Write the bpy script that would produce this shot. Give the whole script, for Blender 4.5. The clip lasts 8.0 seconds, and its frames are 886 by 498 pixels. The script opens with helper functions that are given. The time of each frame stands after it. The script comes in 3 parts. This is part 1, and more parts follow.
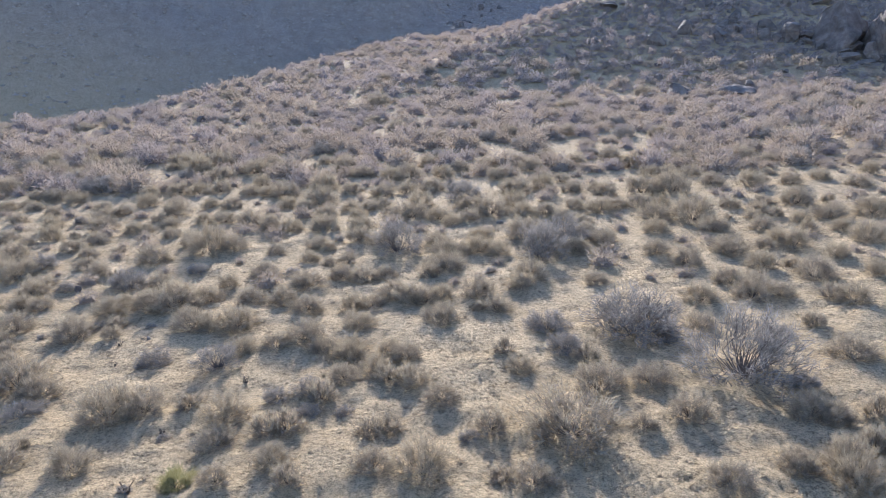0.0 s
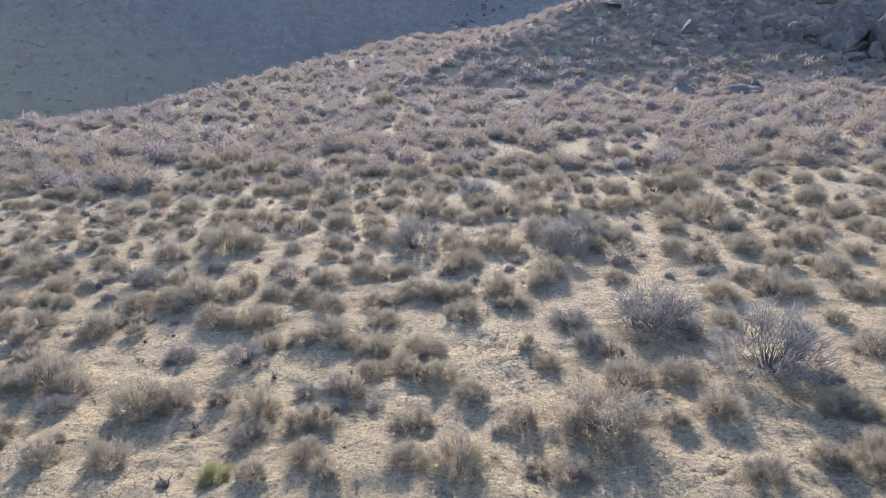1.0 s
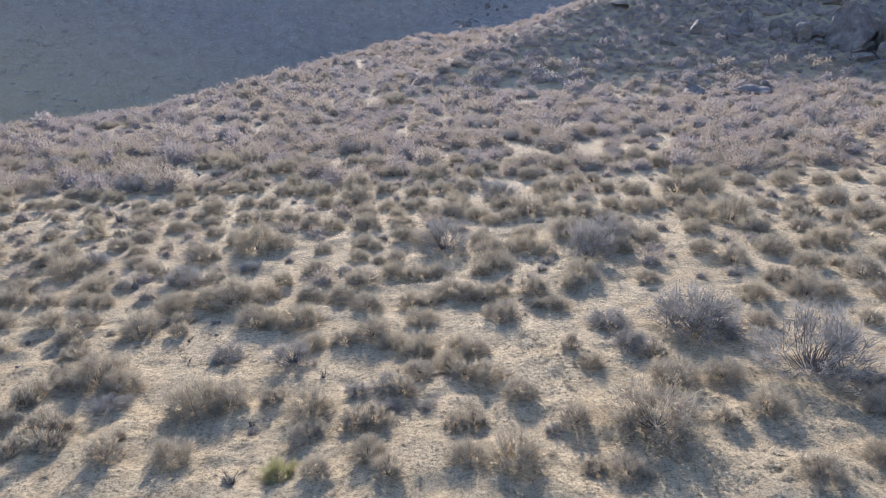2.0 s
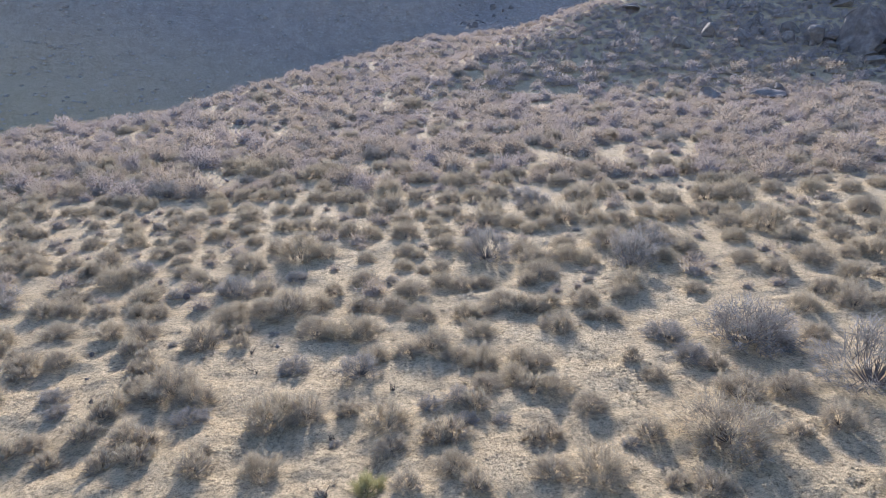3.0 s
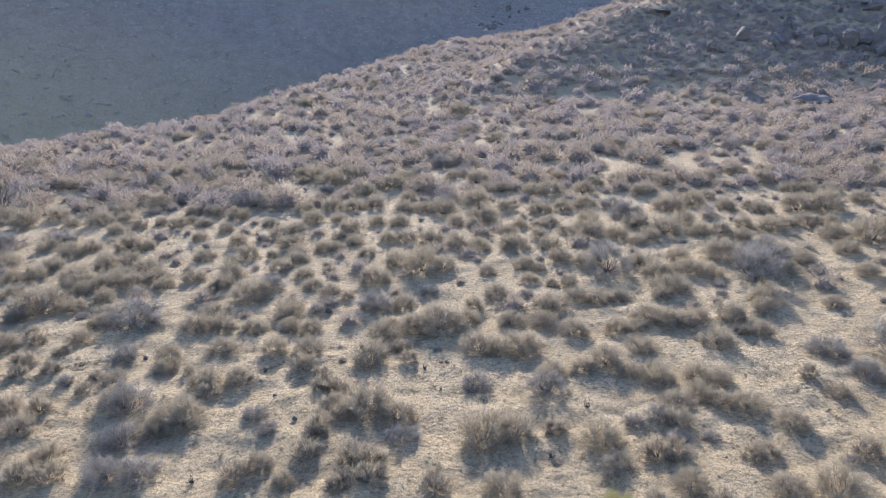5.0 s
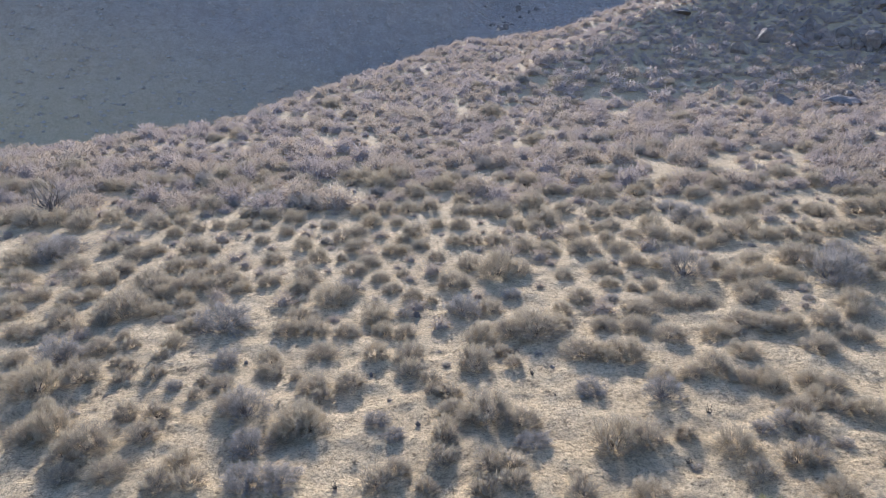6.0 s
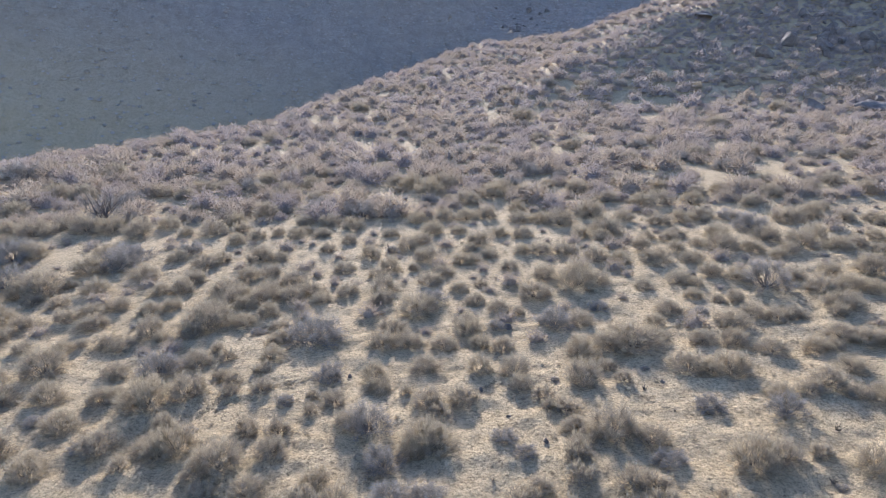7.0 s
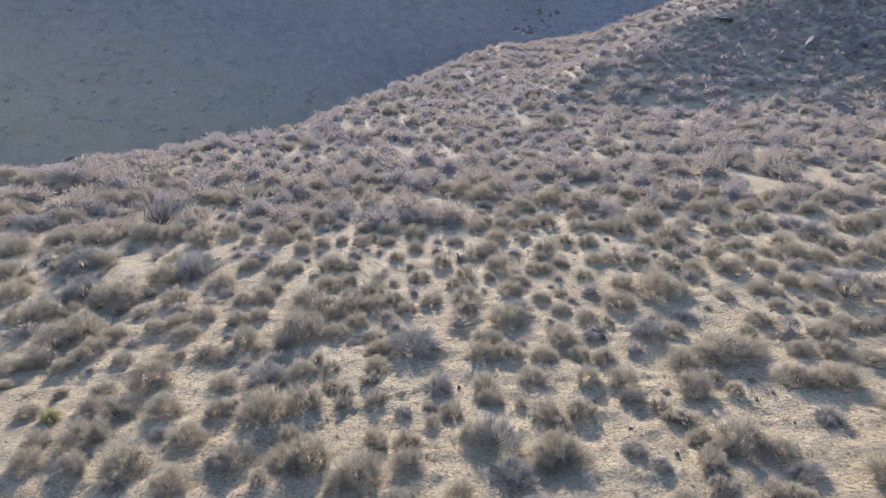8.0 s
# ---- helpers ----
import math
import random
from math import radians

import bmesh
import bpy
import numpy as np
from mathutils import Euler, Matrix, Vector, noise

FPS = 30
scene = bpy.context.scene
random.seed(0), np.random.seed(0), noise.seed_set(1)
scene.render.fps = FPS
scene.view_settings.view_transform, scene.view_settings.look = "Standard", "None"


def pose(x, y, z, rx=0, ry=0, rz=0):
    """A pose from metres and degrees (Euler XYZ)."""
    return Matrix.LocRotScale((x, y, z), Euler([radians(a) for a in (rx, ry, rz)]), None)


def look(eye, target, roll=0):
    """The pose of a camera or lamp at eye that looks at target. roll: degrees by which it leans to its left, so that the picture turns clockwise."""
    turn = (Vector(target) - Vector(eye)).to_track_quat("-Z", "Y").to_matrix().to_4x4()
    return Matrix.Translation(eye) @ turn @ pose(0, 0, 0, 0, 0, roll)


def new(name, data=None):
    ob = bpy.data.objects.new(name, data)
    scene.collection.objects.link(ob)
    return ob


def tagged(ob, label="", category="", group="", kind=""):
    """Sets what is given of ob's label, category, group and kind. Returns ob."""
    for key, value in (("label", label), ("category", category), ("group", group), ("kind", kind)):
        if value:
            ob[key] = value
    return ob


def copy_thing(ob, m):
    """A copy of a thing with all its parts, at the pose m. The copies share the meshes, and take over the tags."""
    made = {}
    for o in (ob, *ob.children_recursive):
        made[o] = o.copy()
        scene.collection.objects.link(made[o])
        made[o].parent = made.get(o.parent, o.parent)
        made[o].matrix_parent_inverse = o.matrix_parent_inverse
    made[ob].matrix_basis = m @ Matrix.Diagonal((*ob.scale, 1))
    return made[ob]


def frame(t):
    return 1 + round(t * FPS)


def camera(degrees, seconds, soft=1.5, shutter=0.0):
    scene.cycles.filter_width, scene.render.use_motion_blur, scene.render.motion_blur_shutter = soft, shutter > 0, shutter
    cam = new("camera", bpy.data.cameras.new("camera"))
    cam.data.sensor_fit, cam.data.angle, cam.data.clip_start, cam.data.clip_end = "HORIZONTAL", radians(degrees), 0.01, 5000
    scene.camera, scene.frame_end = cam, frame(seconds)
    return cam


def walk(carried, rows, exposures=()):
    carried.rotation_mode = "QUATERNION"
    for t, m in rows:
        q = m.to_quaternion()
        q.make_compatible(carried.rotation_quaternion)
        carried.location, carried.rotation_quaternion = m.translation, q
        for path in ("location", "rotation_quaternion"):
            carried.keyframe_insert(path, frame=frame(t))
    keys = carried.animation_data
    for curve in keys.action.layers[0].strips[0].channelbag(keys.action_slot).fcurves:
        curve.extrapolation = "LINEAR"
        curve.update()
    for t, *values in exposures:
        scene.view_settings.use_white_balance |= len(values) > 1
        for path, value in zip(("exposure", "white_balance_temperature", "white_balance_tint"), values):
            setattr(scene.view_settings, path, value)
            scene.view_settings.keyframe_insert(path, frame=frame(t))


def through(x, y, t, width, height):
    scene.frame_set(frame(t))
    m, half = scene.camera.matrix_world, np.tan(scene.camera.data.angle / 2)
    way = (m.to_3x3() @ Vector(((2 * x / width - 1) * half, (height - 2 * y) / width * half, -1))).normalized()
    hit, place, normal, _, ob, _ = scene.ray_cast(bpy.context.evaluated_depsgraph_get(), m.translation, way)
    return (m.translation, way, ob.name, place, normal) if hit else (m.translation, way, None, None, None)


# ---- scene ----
cam = camera(62.6, 8.0, soft=0.65)
METRES, EYE, TILT, LEAN, TURN = 20.0, 8.0, -14.0, 0.0, 0.0
ROWS = [
    (0.0, 0.0, 0.0, 0.0, 0.0, 0.0, -0.0),
    (0.5, -0.0146, -0.0021, -0.0007, -0.01, -0.02, -0.03),
    (1.0, -0.0349, -0.0079, -0.0027, -0.01, -0.05, -0.06),
    (1.5, -0.0618, -0.0145, -0.0041, -0.02, -0.07, -0.09),
    (3.0, -0.1835, -0.0408, 0.0205, 0.0, -0.16, -0.05),
    (3.5, -0.2395, -0.0488, 0.03, 0.0, -0.17, -0.01),
    (4.0, -0.3019, -0.0559, 0.0386, -0.02, -0.2, -0.02),
    (4.5, -0.3707, -0.065, 0.0462, -0.03, -0.22, -0.0),
    (6.0, -0.6184, -0.0766, 0.0611, -0.15, -0.3, -0.05),
    (6.5, -0.7076, -0.074, 0.0718, -0.18, -0.29, -0.08),
    (7.0, -0.7968, -0.0745, 0.0838, -0.22, -0.29, -0.13),
    (7.5, -0.8887, -0.0805, 0.0956, -0.26, -0.29, -0.12),
    (8.0, -0.9847, -0.0914, 0.106, -0.31, -0.3, -0.14),
]
walk(
    cam,
    [(t, pose(0, 0, EYE, TILT, LEAN, TURN) @ pose(METRES * x, METRES * y, METRES * z, 90 + pitch, roll, yaw)) for t, x, y, z, yaw, pitch, roll in ROWS],
    exposures=[(0.0, 0.87, 5400, 24)],
)

# ---- daylight: a low winter sun almost straight ahead, clear sky ----
SUN_UP, SUN_LEFT = 20.8, 3.0
to_sun = Vector((-math.sin(radians(SUN_LEFT)) * math.cos(radians(SUN_UP)), math.cos(radians(SUN_LEFT)) * math.cos(radians(SUN_UP)), math.sin(radians(SUN_UP))))
world = bpy.data.worlds.new("sky")
scene.world = world
world.use_nodes = True
wn = world.node_tree.nodes
sky = wn.new("ShaderNodeTexSky")
sky.sky_type, sky.sun_disc = "NISHITA", False
sky.sun_elevation, sky.sun_rotation = radians(SUN_UP), radians(-SUN_LEFT)
sky.dust_density, sky.ozone_density = 1.0, 2.0
world.node_tree.links.new(sky.outputs["Color"], wn["Background"].inputs["Color"])
wn["Background"].inputs["Strength"].default_value = 0.145
lamp = bpy.data.lights.new("sun", "SUN")
lamp.energy, lamp.angle, lamp.color = 5.0, radians(0.55), (1.0, 0.905, 0.67)
new("sun", lamp).matrix_world = look(to_sun * 60, (0, 0, 0))


# ---- materials ----
def material(name, roughness=0.9):
    m = bpy.data.materials.new(name)
    m.use_nodes = True
    m.node_tree.nodes["Principled BSDF"].inputs["Roughness"].default_value = roughness
    m.node_tree.nodes["Principled BSDF"].inputs["Specular IOR Level"].default_value = 0.2
    return m, m.node_tree.nodes, m.node_tree.links


def noise_of(nodes, links, scale, detail=4.0, rough=0.6):
    geo = nodes.new("ShaderNodeNewGeometry")
    n = nodes.new("ShaderNodeTexNoise")
    n.inputs["Scale"].default_value, n.inputs["Detail"].default_value, n.inputs["Roughness"].default_value = scale, detail, rough
    links.new(geo.outputs["Position"], n.inputs["Vector"])
    return n.outputs["Fac"]


def ramp_of(nodes, links, fac, *stops):
    r = nodes.new("ShaderNodeValToRGB")
    while len(r.color_ramp.elements) < len(stops):
        r.color_ramp.elements.new(0.5)
    for e, (at, colour) in zip(r.color_ramp.elements, stops):
        e.position, e.color = at, (*colour, 1)
    links.new(fac, r.inputs["Fac"])
    return r.outputs["Color"]


def mixed(nodes, links, fac, a, b, blend="MIX"):
    m = nodes.new("ShaderNodeMix")
    m.data_type, m.blend_type = "RGBA", blend
    for sock, v in ((m.inputs["Factor"], fac), (m.inputs["A"], a), (m.inputs["B"], b)):
        if isinstance(v, (int, float)):
            sock.default_value = v
        elif isinstance(v, tuple):
            sock.default_value = (*v, 1)
        else:
            links.new(v, sock)
    return m.outputs["Result"]


def bumped(nodes, links, fac, distance, strength, before=None):
    b = nodes.new("ShaderNodeBump")
    b.inputs["Distance"].default_value, b.inputs["Strength"].default_value = distance, strength
    links.new(fac, b.inputs["Height"])
    if before:
        links.new(before, b.inputs["Normal"])
    return b.outputs["Normal"]


def sand_material():
    m, n, l = material("desert_sand", 0.95)
    large = noise_of(n, l, 0.3, 5)
    middle = noise_of(n, l, 1.7, 6, 0.7)
    fine = noise_of(n, l, 9.0, 6, 0.72)
    grain = noise_of(n, l, 34.0, 4, 0.7)
    colour = ramp_of(n, l, large, (0.3, (0.66, 0.515, 0.30)), (0.7, (0.72, 0.58, 0.36)))
    place = n.new("ShaderNodeSeparateXYZ")
    spot = n.new("ShaderNodeNewGeometry")
    l.new(spot.outputs["Position"], place.inputs["Vector"])
    # past y 150 the sand turns greyer: distance haze put into the colour
    beyond = n.new("ShaderNodeMapRange")
    beyond.inputs["From Min"].default_value, beyond.inputs["From Max"].default_value = 150, 190
    l.new(place.outputs["Y"], beyond.inputs["Value"])
    haze_tone = ramp_of(n, l, noise_of(n, l, 0.35, 6, 0.7), (0.35, (0.39, 0.335, 0.27)), (0.65, (0.51, 0.44, 0.355)))
    colour = mixed(n, l, beyond.outputs["Result"], colour, haze_tone)
    stain = ramp_of(n, l, middle, (0.35, (0.66, 0.62, 0.58)), (0.55, (1, 1, 1)))
    colour = mixed(n, l, 0.55, colour, stain, "MULTIPLY")
    grit = ramp_of(n, l, fine, (0.35, (0.26, 0.235, 0.22)), (0.475, (0.95, 0.95, 0.95)), (0.7, (1.2, 1.18, 1.14)))
    colour = mixed(n, l, 0.75, colour, grit, "MULTIPLY")
    speck = ramp_of(n, l, grain, (0.36, (0.38, 0.35, 0.32)), (0.48, (1, 1, 1)), (0.68, (1.2, 1.18, 1.14)))
    colour = mixed(n, l, 0.9, colour, speck, "MULTIPLY")
    bsdf = n["Principled BSDF"]
    l.new(colour, bsdf.inputs["Base Color"])
    cells = n.new("ShaderNodeTexVoronoi")
    cells.inputs["Scale"].default_value = 6.5
    geo = n.new("ShaderNodeNewGeometry")
    l.new(geo.outputs["Position"], cells.inputs["Vector"])
    one = bumped(n, l, cells.outputs["Distance"], 0.12, 0.85, bumped(n, l, noise_of(n, l, 3.2, 4), 0.25, 0.6))
    two = bumped(n, l, fine, 0.16, 0.95, one)
    three = bumped(n, l, grain, 0.04, 0.9, two)
    l.new(three, bsdf.inputs["Normal"])
    return m


def twig_material(name, dark, light, pale, through=0.35, vary=1.0, packed=False):
    """Dry twigs and small leaves: light passes partly through them."""
    m, n, l = material(name, 0.85)
    info = n.new("ShaderNodeObjectInfo")
    geo = n.new("ShaderNodeNewGeometry")
    whole = mixed(n, l, info.outputs["Random"], dark, light)
    patch = noise_of(n, l, 0.9, 3)
    whole = mixed(n, l, patch, whole, light)
    each = n.new("ShaderNodeMath")
    each.operation = "MULTIPLY"
    each.inputs[1].default_value = vary
    l.new(geo.outputs["Random Per Island"], each.inputs[0])
    colour = mixed(n, l, each.outputs[0], whole, pale)
    bsdf = n["Principled BSDF"]
    thin = n.new("ShaderNodeBsdfTranslucent")
    if packed:
        tangle = noise_of(n, l, 11.0, 5, 0.75)
        colour = mixed(n, l, 0.85, colour, ramp_of(n, l, tangle, (0.36, (0.62, 0.6, 0.58)), (0.5, (1, 1, 1)), (0.68, (1.25, 1.24, 1.22))), "MULTIPLY")
        rough = bumped(n, l, tangle, 0.12, 0.6)
        l.new(rough, bsdf.inputs["Normal"])
        l.new(rough, thin.inputs["Normal"])
    l.new(colour, bsdf.inputs["Base Color"])
    l.new(colour, thin.inputs["Color"])
    mix = n.new("ShaderNodeMixShader")
    mix.inputs["Fac"].default_value = through
    l.new(bsdf.outputs["BSDF"], mix.inputs[1])
    l.new(thin.outputs["BSDF"], mix.inputs[2])
    l.new(mix.outputs["Shader"], n["Material Output"].inputs["Surface"])
    return m


def bark_material(name, a, b):
    m, n, l = material(name, 0.95)
    l.new(ramp_of(n, l, noise_of(n, l, 22.0, 5), (0.3, a), (0.7, b)), n["Principled BSDF"].inputs["Base Color"])
    l.new(bumped(n, l, noise_of(n, l, 60.0, 4), 0.01, 0.6), n["Principled BSDF"].inputs["Normal"])
    return m


def rock_material():
    m, n, l = material("varnished_granite", 0.85)
    big = noise_of(n, l, 0.9, 6)
    small = noise_of(n, l, 9.0, 6, 0.7)
    colour = ramp_of(n, l, big, (0.3, (0.16, 0.135, 0.115)), (0.55, (0.27, 0.232, 0.195)), (0.75, (0.41, 0.365, 0.315)))
    colour = mixed(n, l, 0.5, colour, ramp_of(n, l, small, (0.35, (0.5, 0.48, 0.46)), (0.65, (1.1, 1.08, 1.05))), "MULTIPLY")
    l.new(colour, n["Principled BSDF"].inputs["Base Color"])
    l.new(bumped(n, l, small, 0.15, 0.7, bumped(n, l, big, 0.5, 0.6)), n["Principled BSDF"].inputs["Normal"])
    return m


SAND = sand_material()
TAN = twig_material("dry_tan_twigs", (0.215, 0.18, 0.132), (0.29, 0.245, 0.18), (0.44, 0.375, 0.28), 0.26)
STRAW = twig_material("pale_straw_twigs", (0.245, 0.205, 0.143), (0.325, 0.274, 0.19), (0.48, 0.405, 0.29), 0.28)
# tip colours, lighter than the bulk: sun through the outer twigs, painted in
SUNLIT_TIPS = twig_material("sunlit_tan_tips", (0.34, 0.288, 0.195), (0.43, 0.368, 0.252), (0.58, 0.5, 0.35), 0.38)
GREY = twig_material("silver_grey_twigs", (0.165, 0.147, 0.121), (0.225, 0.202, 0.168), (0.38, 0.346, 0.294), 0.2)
SUNLIT_GREY_TIPS = twig_material("sunlit_grey_tips", (0.26, 0.236, 0.2), (0.34, 0.31, 0.266), (0.50, 0.46, 0.4), 0.3)
SCRUB = twig_material("tan_scrub", (0.385, 0.318, 0.245), (0.475, 0.398, 0.31), (0.55, 0.47, 0.37), 0.36, 0.3, True)
GREY_SCRUB = twig_material("grey_scrub", (0.37, 0.315, 0.272), (0.455, 0.388, 0.338), (0.535, 0.467, 0.405), 0.34, 0.3, True)
PALE_SCRUB = twig_material("pale_scrub", (0.48, 0.42, 0.345), (0.56, 0.495, 0.41), (0.62, 0.55, 0.46), 0.4, 0.3)
GREEN = twig_material("yellow_green_twigs", (0.26, 0.25, 0.10), (0.32, 0.30, 0.13), (0.46, 0.42, 0.21))
BARE = bark_material("bare_grey_bark", (0.10, 0.085, 0.075), (0.20, 0.175, 0.155))
STEM = bark_material("dark_stem_bark", (0.085, 0.068, 0.052), (0.19, 0.155, 0.12))
ROCK = rock_material()
TIPS = {TAN: SUNLIT_TIPS, STRAW: SUNLIT_TIPS, GREY: SUNLIT_GREY_TIPS, GREEN: GREEN}


# ---- the lie of the land ----
CREST_X = (-120, -62, -47, -38, -31, -21, -8, 5, 20, 60)
CREST_Y = (52, 68, 78, 86, 106, 129, 162, 176, 182, 240)


def soft_ramp(v, w):
    v = np.asarray(v, float) / w
    return w * np.where(v > 30, v, np.log1p(np.exp(np.minimum(v, 30))))


def smooth(a, b, v):
    s = np.clip((np.asarray(v, float) - a) / (b - a), 0, 1)
    return s * s * (3 - 2 * s)


def hill_edge(y):
    """Where the left flank of the stony hill lies."""
    return 3 + 0.6 * (y - 106) + 0.9 * soft_ramp(y - 121, 2)


def height(x, y):
    """The ground: a gentle fan rising ahead and to the right, a stony hill on it, a drop past the crest, a mountain side beyond."""
    x, y = np.asarray(x, float), np.asarray(y, float)
    u, v = x.clip(-75, 60), y.clip(8, 100)
    z = 0.26 + 0.0498 * u + 0.0012 * v - 2.84e-5 * u * u - 2.1e-4 * u * v + 5.66e-4 * v * v
    z = z + 0.009 * (x - u).clip(-400, 400) + 0.14 * (y - v).clip(0, 60) + 0.02 * (y - v).clip(-60, 0)
    z = z + 0.33 * soft_ramp(x.clip(-60, 45) - 9, 3) * smooth(125, 175, y)
    edge = hill_edge(y)
    hill = 0.21 * soft_ramp(y - 88, 3) - 0.21 * soft_ramp(y - 185, 6)
    z = z + hill * smooth(-16, 6, x - edge)
    past = soft_ramp(y - np.interp(x, CREST_X, CREST_Y), 3.0)
    z = z - 0.5 * np.minimum(past, 45) * (1 - smooth(-16, 2, x - edge) * (x > -5))
    foot = 165 + 0.35 * x.clip(-200, 150)
    far = -18 + 0.78 * soft_ramp(y - foot, 6) - 0.70 * soft_ramp(y - foot - 92, 14)
    gully = 18.5 + 0.155 * (y - 198).clip(-60, 60) + 0.62 * soft_ramp(y - 258, 6) - 0.7 * soft_ramp(y - 356, 10)
    open_to = smooth(-12, 6, x) * (1 - smooth(45, 75, x)) * smooth(184, 200, y)
    return np.maximum(z, far * (1 - open_to) + gully * open_to)


def ripple(x, y):
    """Small unevenness of the ground: hummocks, trodden sand, and rougher forms far off."""
    x, y = np.asarray(x, float), np.asarray(y, float)
    z = 0.05 * np.sin(0.9 * x + 1.3 * np.sin(0.5 * y)) * np.sin(0.8 * y + 0.7 * np.sin(0.6 * x))
    z = z + 0.02 * np.sin(2.9 * x + 1.7 * np.sin(1.9 * y)) * np.sin(3.3 * y + np.sin(2.3 * x))
    rough = smooth(85, 130, y)
    z = z + rough * (0.5 * np.sin(0.31 * x + np.sin(0.17 * y)) * np.sin(0.27 * y + 1.2 * np.sin(0.21 * x)) + 0.2 * np.sin(0.9 * x + 0.4 * y))
    return z + smooth(150, 220, y) * 2.2 * np.sin(0.075 * x + 0.8 * np.sin(0.03 * y)) * np.sin(0.05 * y + np.sin(0.06 * x))


def lumps(x, y, size, seed):
    """Smooth random relief, with lumps of that size, between -1 and 1."""
    u, v = np.asarray(x, float) / size, np.asarray(y, float) / size
    i, j = np.floor(u), np.floor(v)
    a, b = u - i, v - j
    a, b = a * a * (3 - 2 * a), b * b * (3 - 2 * b)

    def value(p, q):
        h = np.sin(p * 127.1 + q * 311.7 + seed * 74.7) * 43758.5453
        return 2 * (h - np.floor(h)) - 1

    return (value(i, j) * (1 - a) + value(i + 1, j) * a) * (1 - b) + (value(i, j + 1) * (1 - a) + value(i + 1, j + 1) * a) * b


def clods(x, y):
    """Trodden, clumpy sand."""
    return 0.06 * lumps(x, y, 1.1, 1) + 0.05 * lumps(x, y, 0.52, 2) + 0.032 * lumps(x, y, 0.3, 3)


def level(x, y):
    return float(height(x, y) + ripple(x, y) + clods(x, y))


def mesh_of(name, verts, faces, mat, flat=True):
    me = bpy.data.meshes.new(name)
    me.from_pydata(np.asarray(verts).tolist(), [], faces if isinstance(faces, list) else faces.tolist())
    me.materials.append(mat)
    if not flat:
        me.polygons.foreach_set("use_smooth", np.ones(len(me.polygons), bool))
    me.update()
    return me


def spaced(near_a, near_b, step, far_a, far_b, grow=1.12):
    mid = np.arange(near_a, near_b, step).tolist()
    s, lo, hi = step, [], []
    while (lo[-1] if lo else near_a) > far_a:
        s *= grow
        lo.append((lo[-1] if lo else near_a) - s)
    s = step
    while (hi[-1] if hi else mid[-1]) < far_b:
        s = min(s * grow, 60) if (hi[-1] if hi else 0) > 260 else min(s * grow, 2.2)
        hi.append((hi[-1] if hi else mid[-1]) + s)
    return np.array(lo[::-1] + mid + hi)


TRAILS = (((-23.6, 19.7), (-20.4, 21.8), 0.16), ((-30.1, 16.4), (-23.6, 19.7), 0.2), ((0.5, 19.2), (1.2, 16.2), 0.5), ((3.8, 11.9), (6.0, 12.4), 0.25))


def hoof_prints(x, y, z, seed):
    """Treads pressed into the sand along the animal tracks, each a pit with a raised rim."""
    dice = np.random.default_rng(seed)
    for (ax, ay), (bx, by), wide in TRAILS:
        for _ in range(int(9 * math.hypot(bx - ax, by - ay))):
            t = dice.random()
            px, py, r = ax + (bx - ax) * t + dice.normal() * wide, ay + (by - ay) * t + dice.normal() * wide, dice.uniform(0.09, 0.15)
            i, j = np.searchsorted(x[0], (px - 0.5, px + 0.5)), np.searchsorted(y[:, 0], (py - 0.5, py + 0.5))
            w = (slice(*j), slice(*i))
            d = ((x[w] - px) ** 2 + (y[w] - py) ** 2) / r**2
            z[w] += dice.uniform(0.03, 0.06) * (0.55 * np.exp(-((np.sqrt(d) - 1.5) ** 2) / 0.25) - np.exp(-d))


gx, gy = spaced(-37, 14, 0.16, -2600, 2600, 1.09), spaced(11, 31, 0.15, -2600, 2600, 1.07)
mx, my = np.meshgrid(gx, gy)
mz = height(mx, my) + ripple(mx, my) + clods(mx, my)
hoof_prints(mx, my, mz, 4)
grid = np.arange(mx.size).reshape(mx.shape)
quads = np.stack([grid[:-1, :-1], grid[:-1, 1:], grid[1:, 1:], grid[1:, :-1]], -1).reshape(-1, 4)
ground = new("ground", mesh_of("ground", np.stack([mx, my, mz], -1).reshape(-1, 3), quads, SAND, flat=False))
tagged(ground, "pale tan desert sand sloping up to a stony hillside", "ground", kind="structure")


# ---- brush ----
def unit(v):
    return v / (np.linalg.norm(v, axis=-1, keepdims=True) + 1e-9)


def blades(rng, root, way, length, width):
    """Thin twigs tapering to a point."""
    n = len(root)
    side = unit(np.cross(way, rng.normal(size=(n, 3)))) * (width / 2)[:, None]
    tip = root + way * length[:, None]
    verts = np.stack([root - 1.2 * side, root + 1.2 * side, tip], 1).reshape(-1, 3)
    return verts, np.arange(3 * n).reshape(-1, 3)


def branch_set(rng, count, tall, lumps, low=0.04):
    """Roots and ends of the main branches of a dome one metre in radius."""
    turn = rng.uniform(0, 2 * np.pi, count)
    c = rng.uniform(low, 1, count) ** 0.85
    s = np.sqrt(1 - c * c)
    a, b = rng.uniform(0, 6.28, 2)
    lump = 1 + lumps * np.sin(3 * turn + a) * s + lumps * np.sin(5 * turn + b + 3 * c) + rng.normal(size=count) * 0.07
    end = np.stack([np.cos(turn) * s, np.sin(turn) * s, c * tall], 1) * (0.82 * lump)[:, None]
    end[:, 2] = end[:, 2].clip(0.06)
    root = np.stack([np.cos(turn) * 0.16, np.sin(turn) * 0.16, -0.04 * np.ones(count)], 1) * rng.uniform(0.3, 1.2, (count, 1))
    root[:, 2] = -0.06
    return root, end


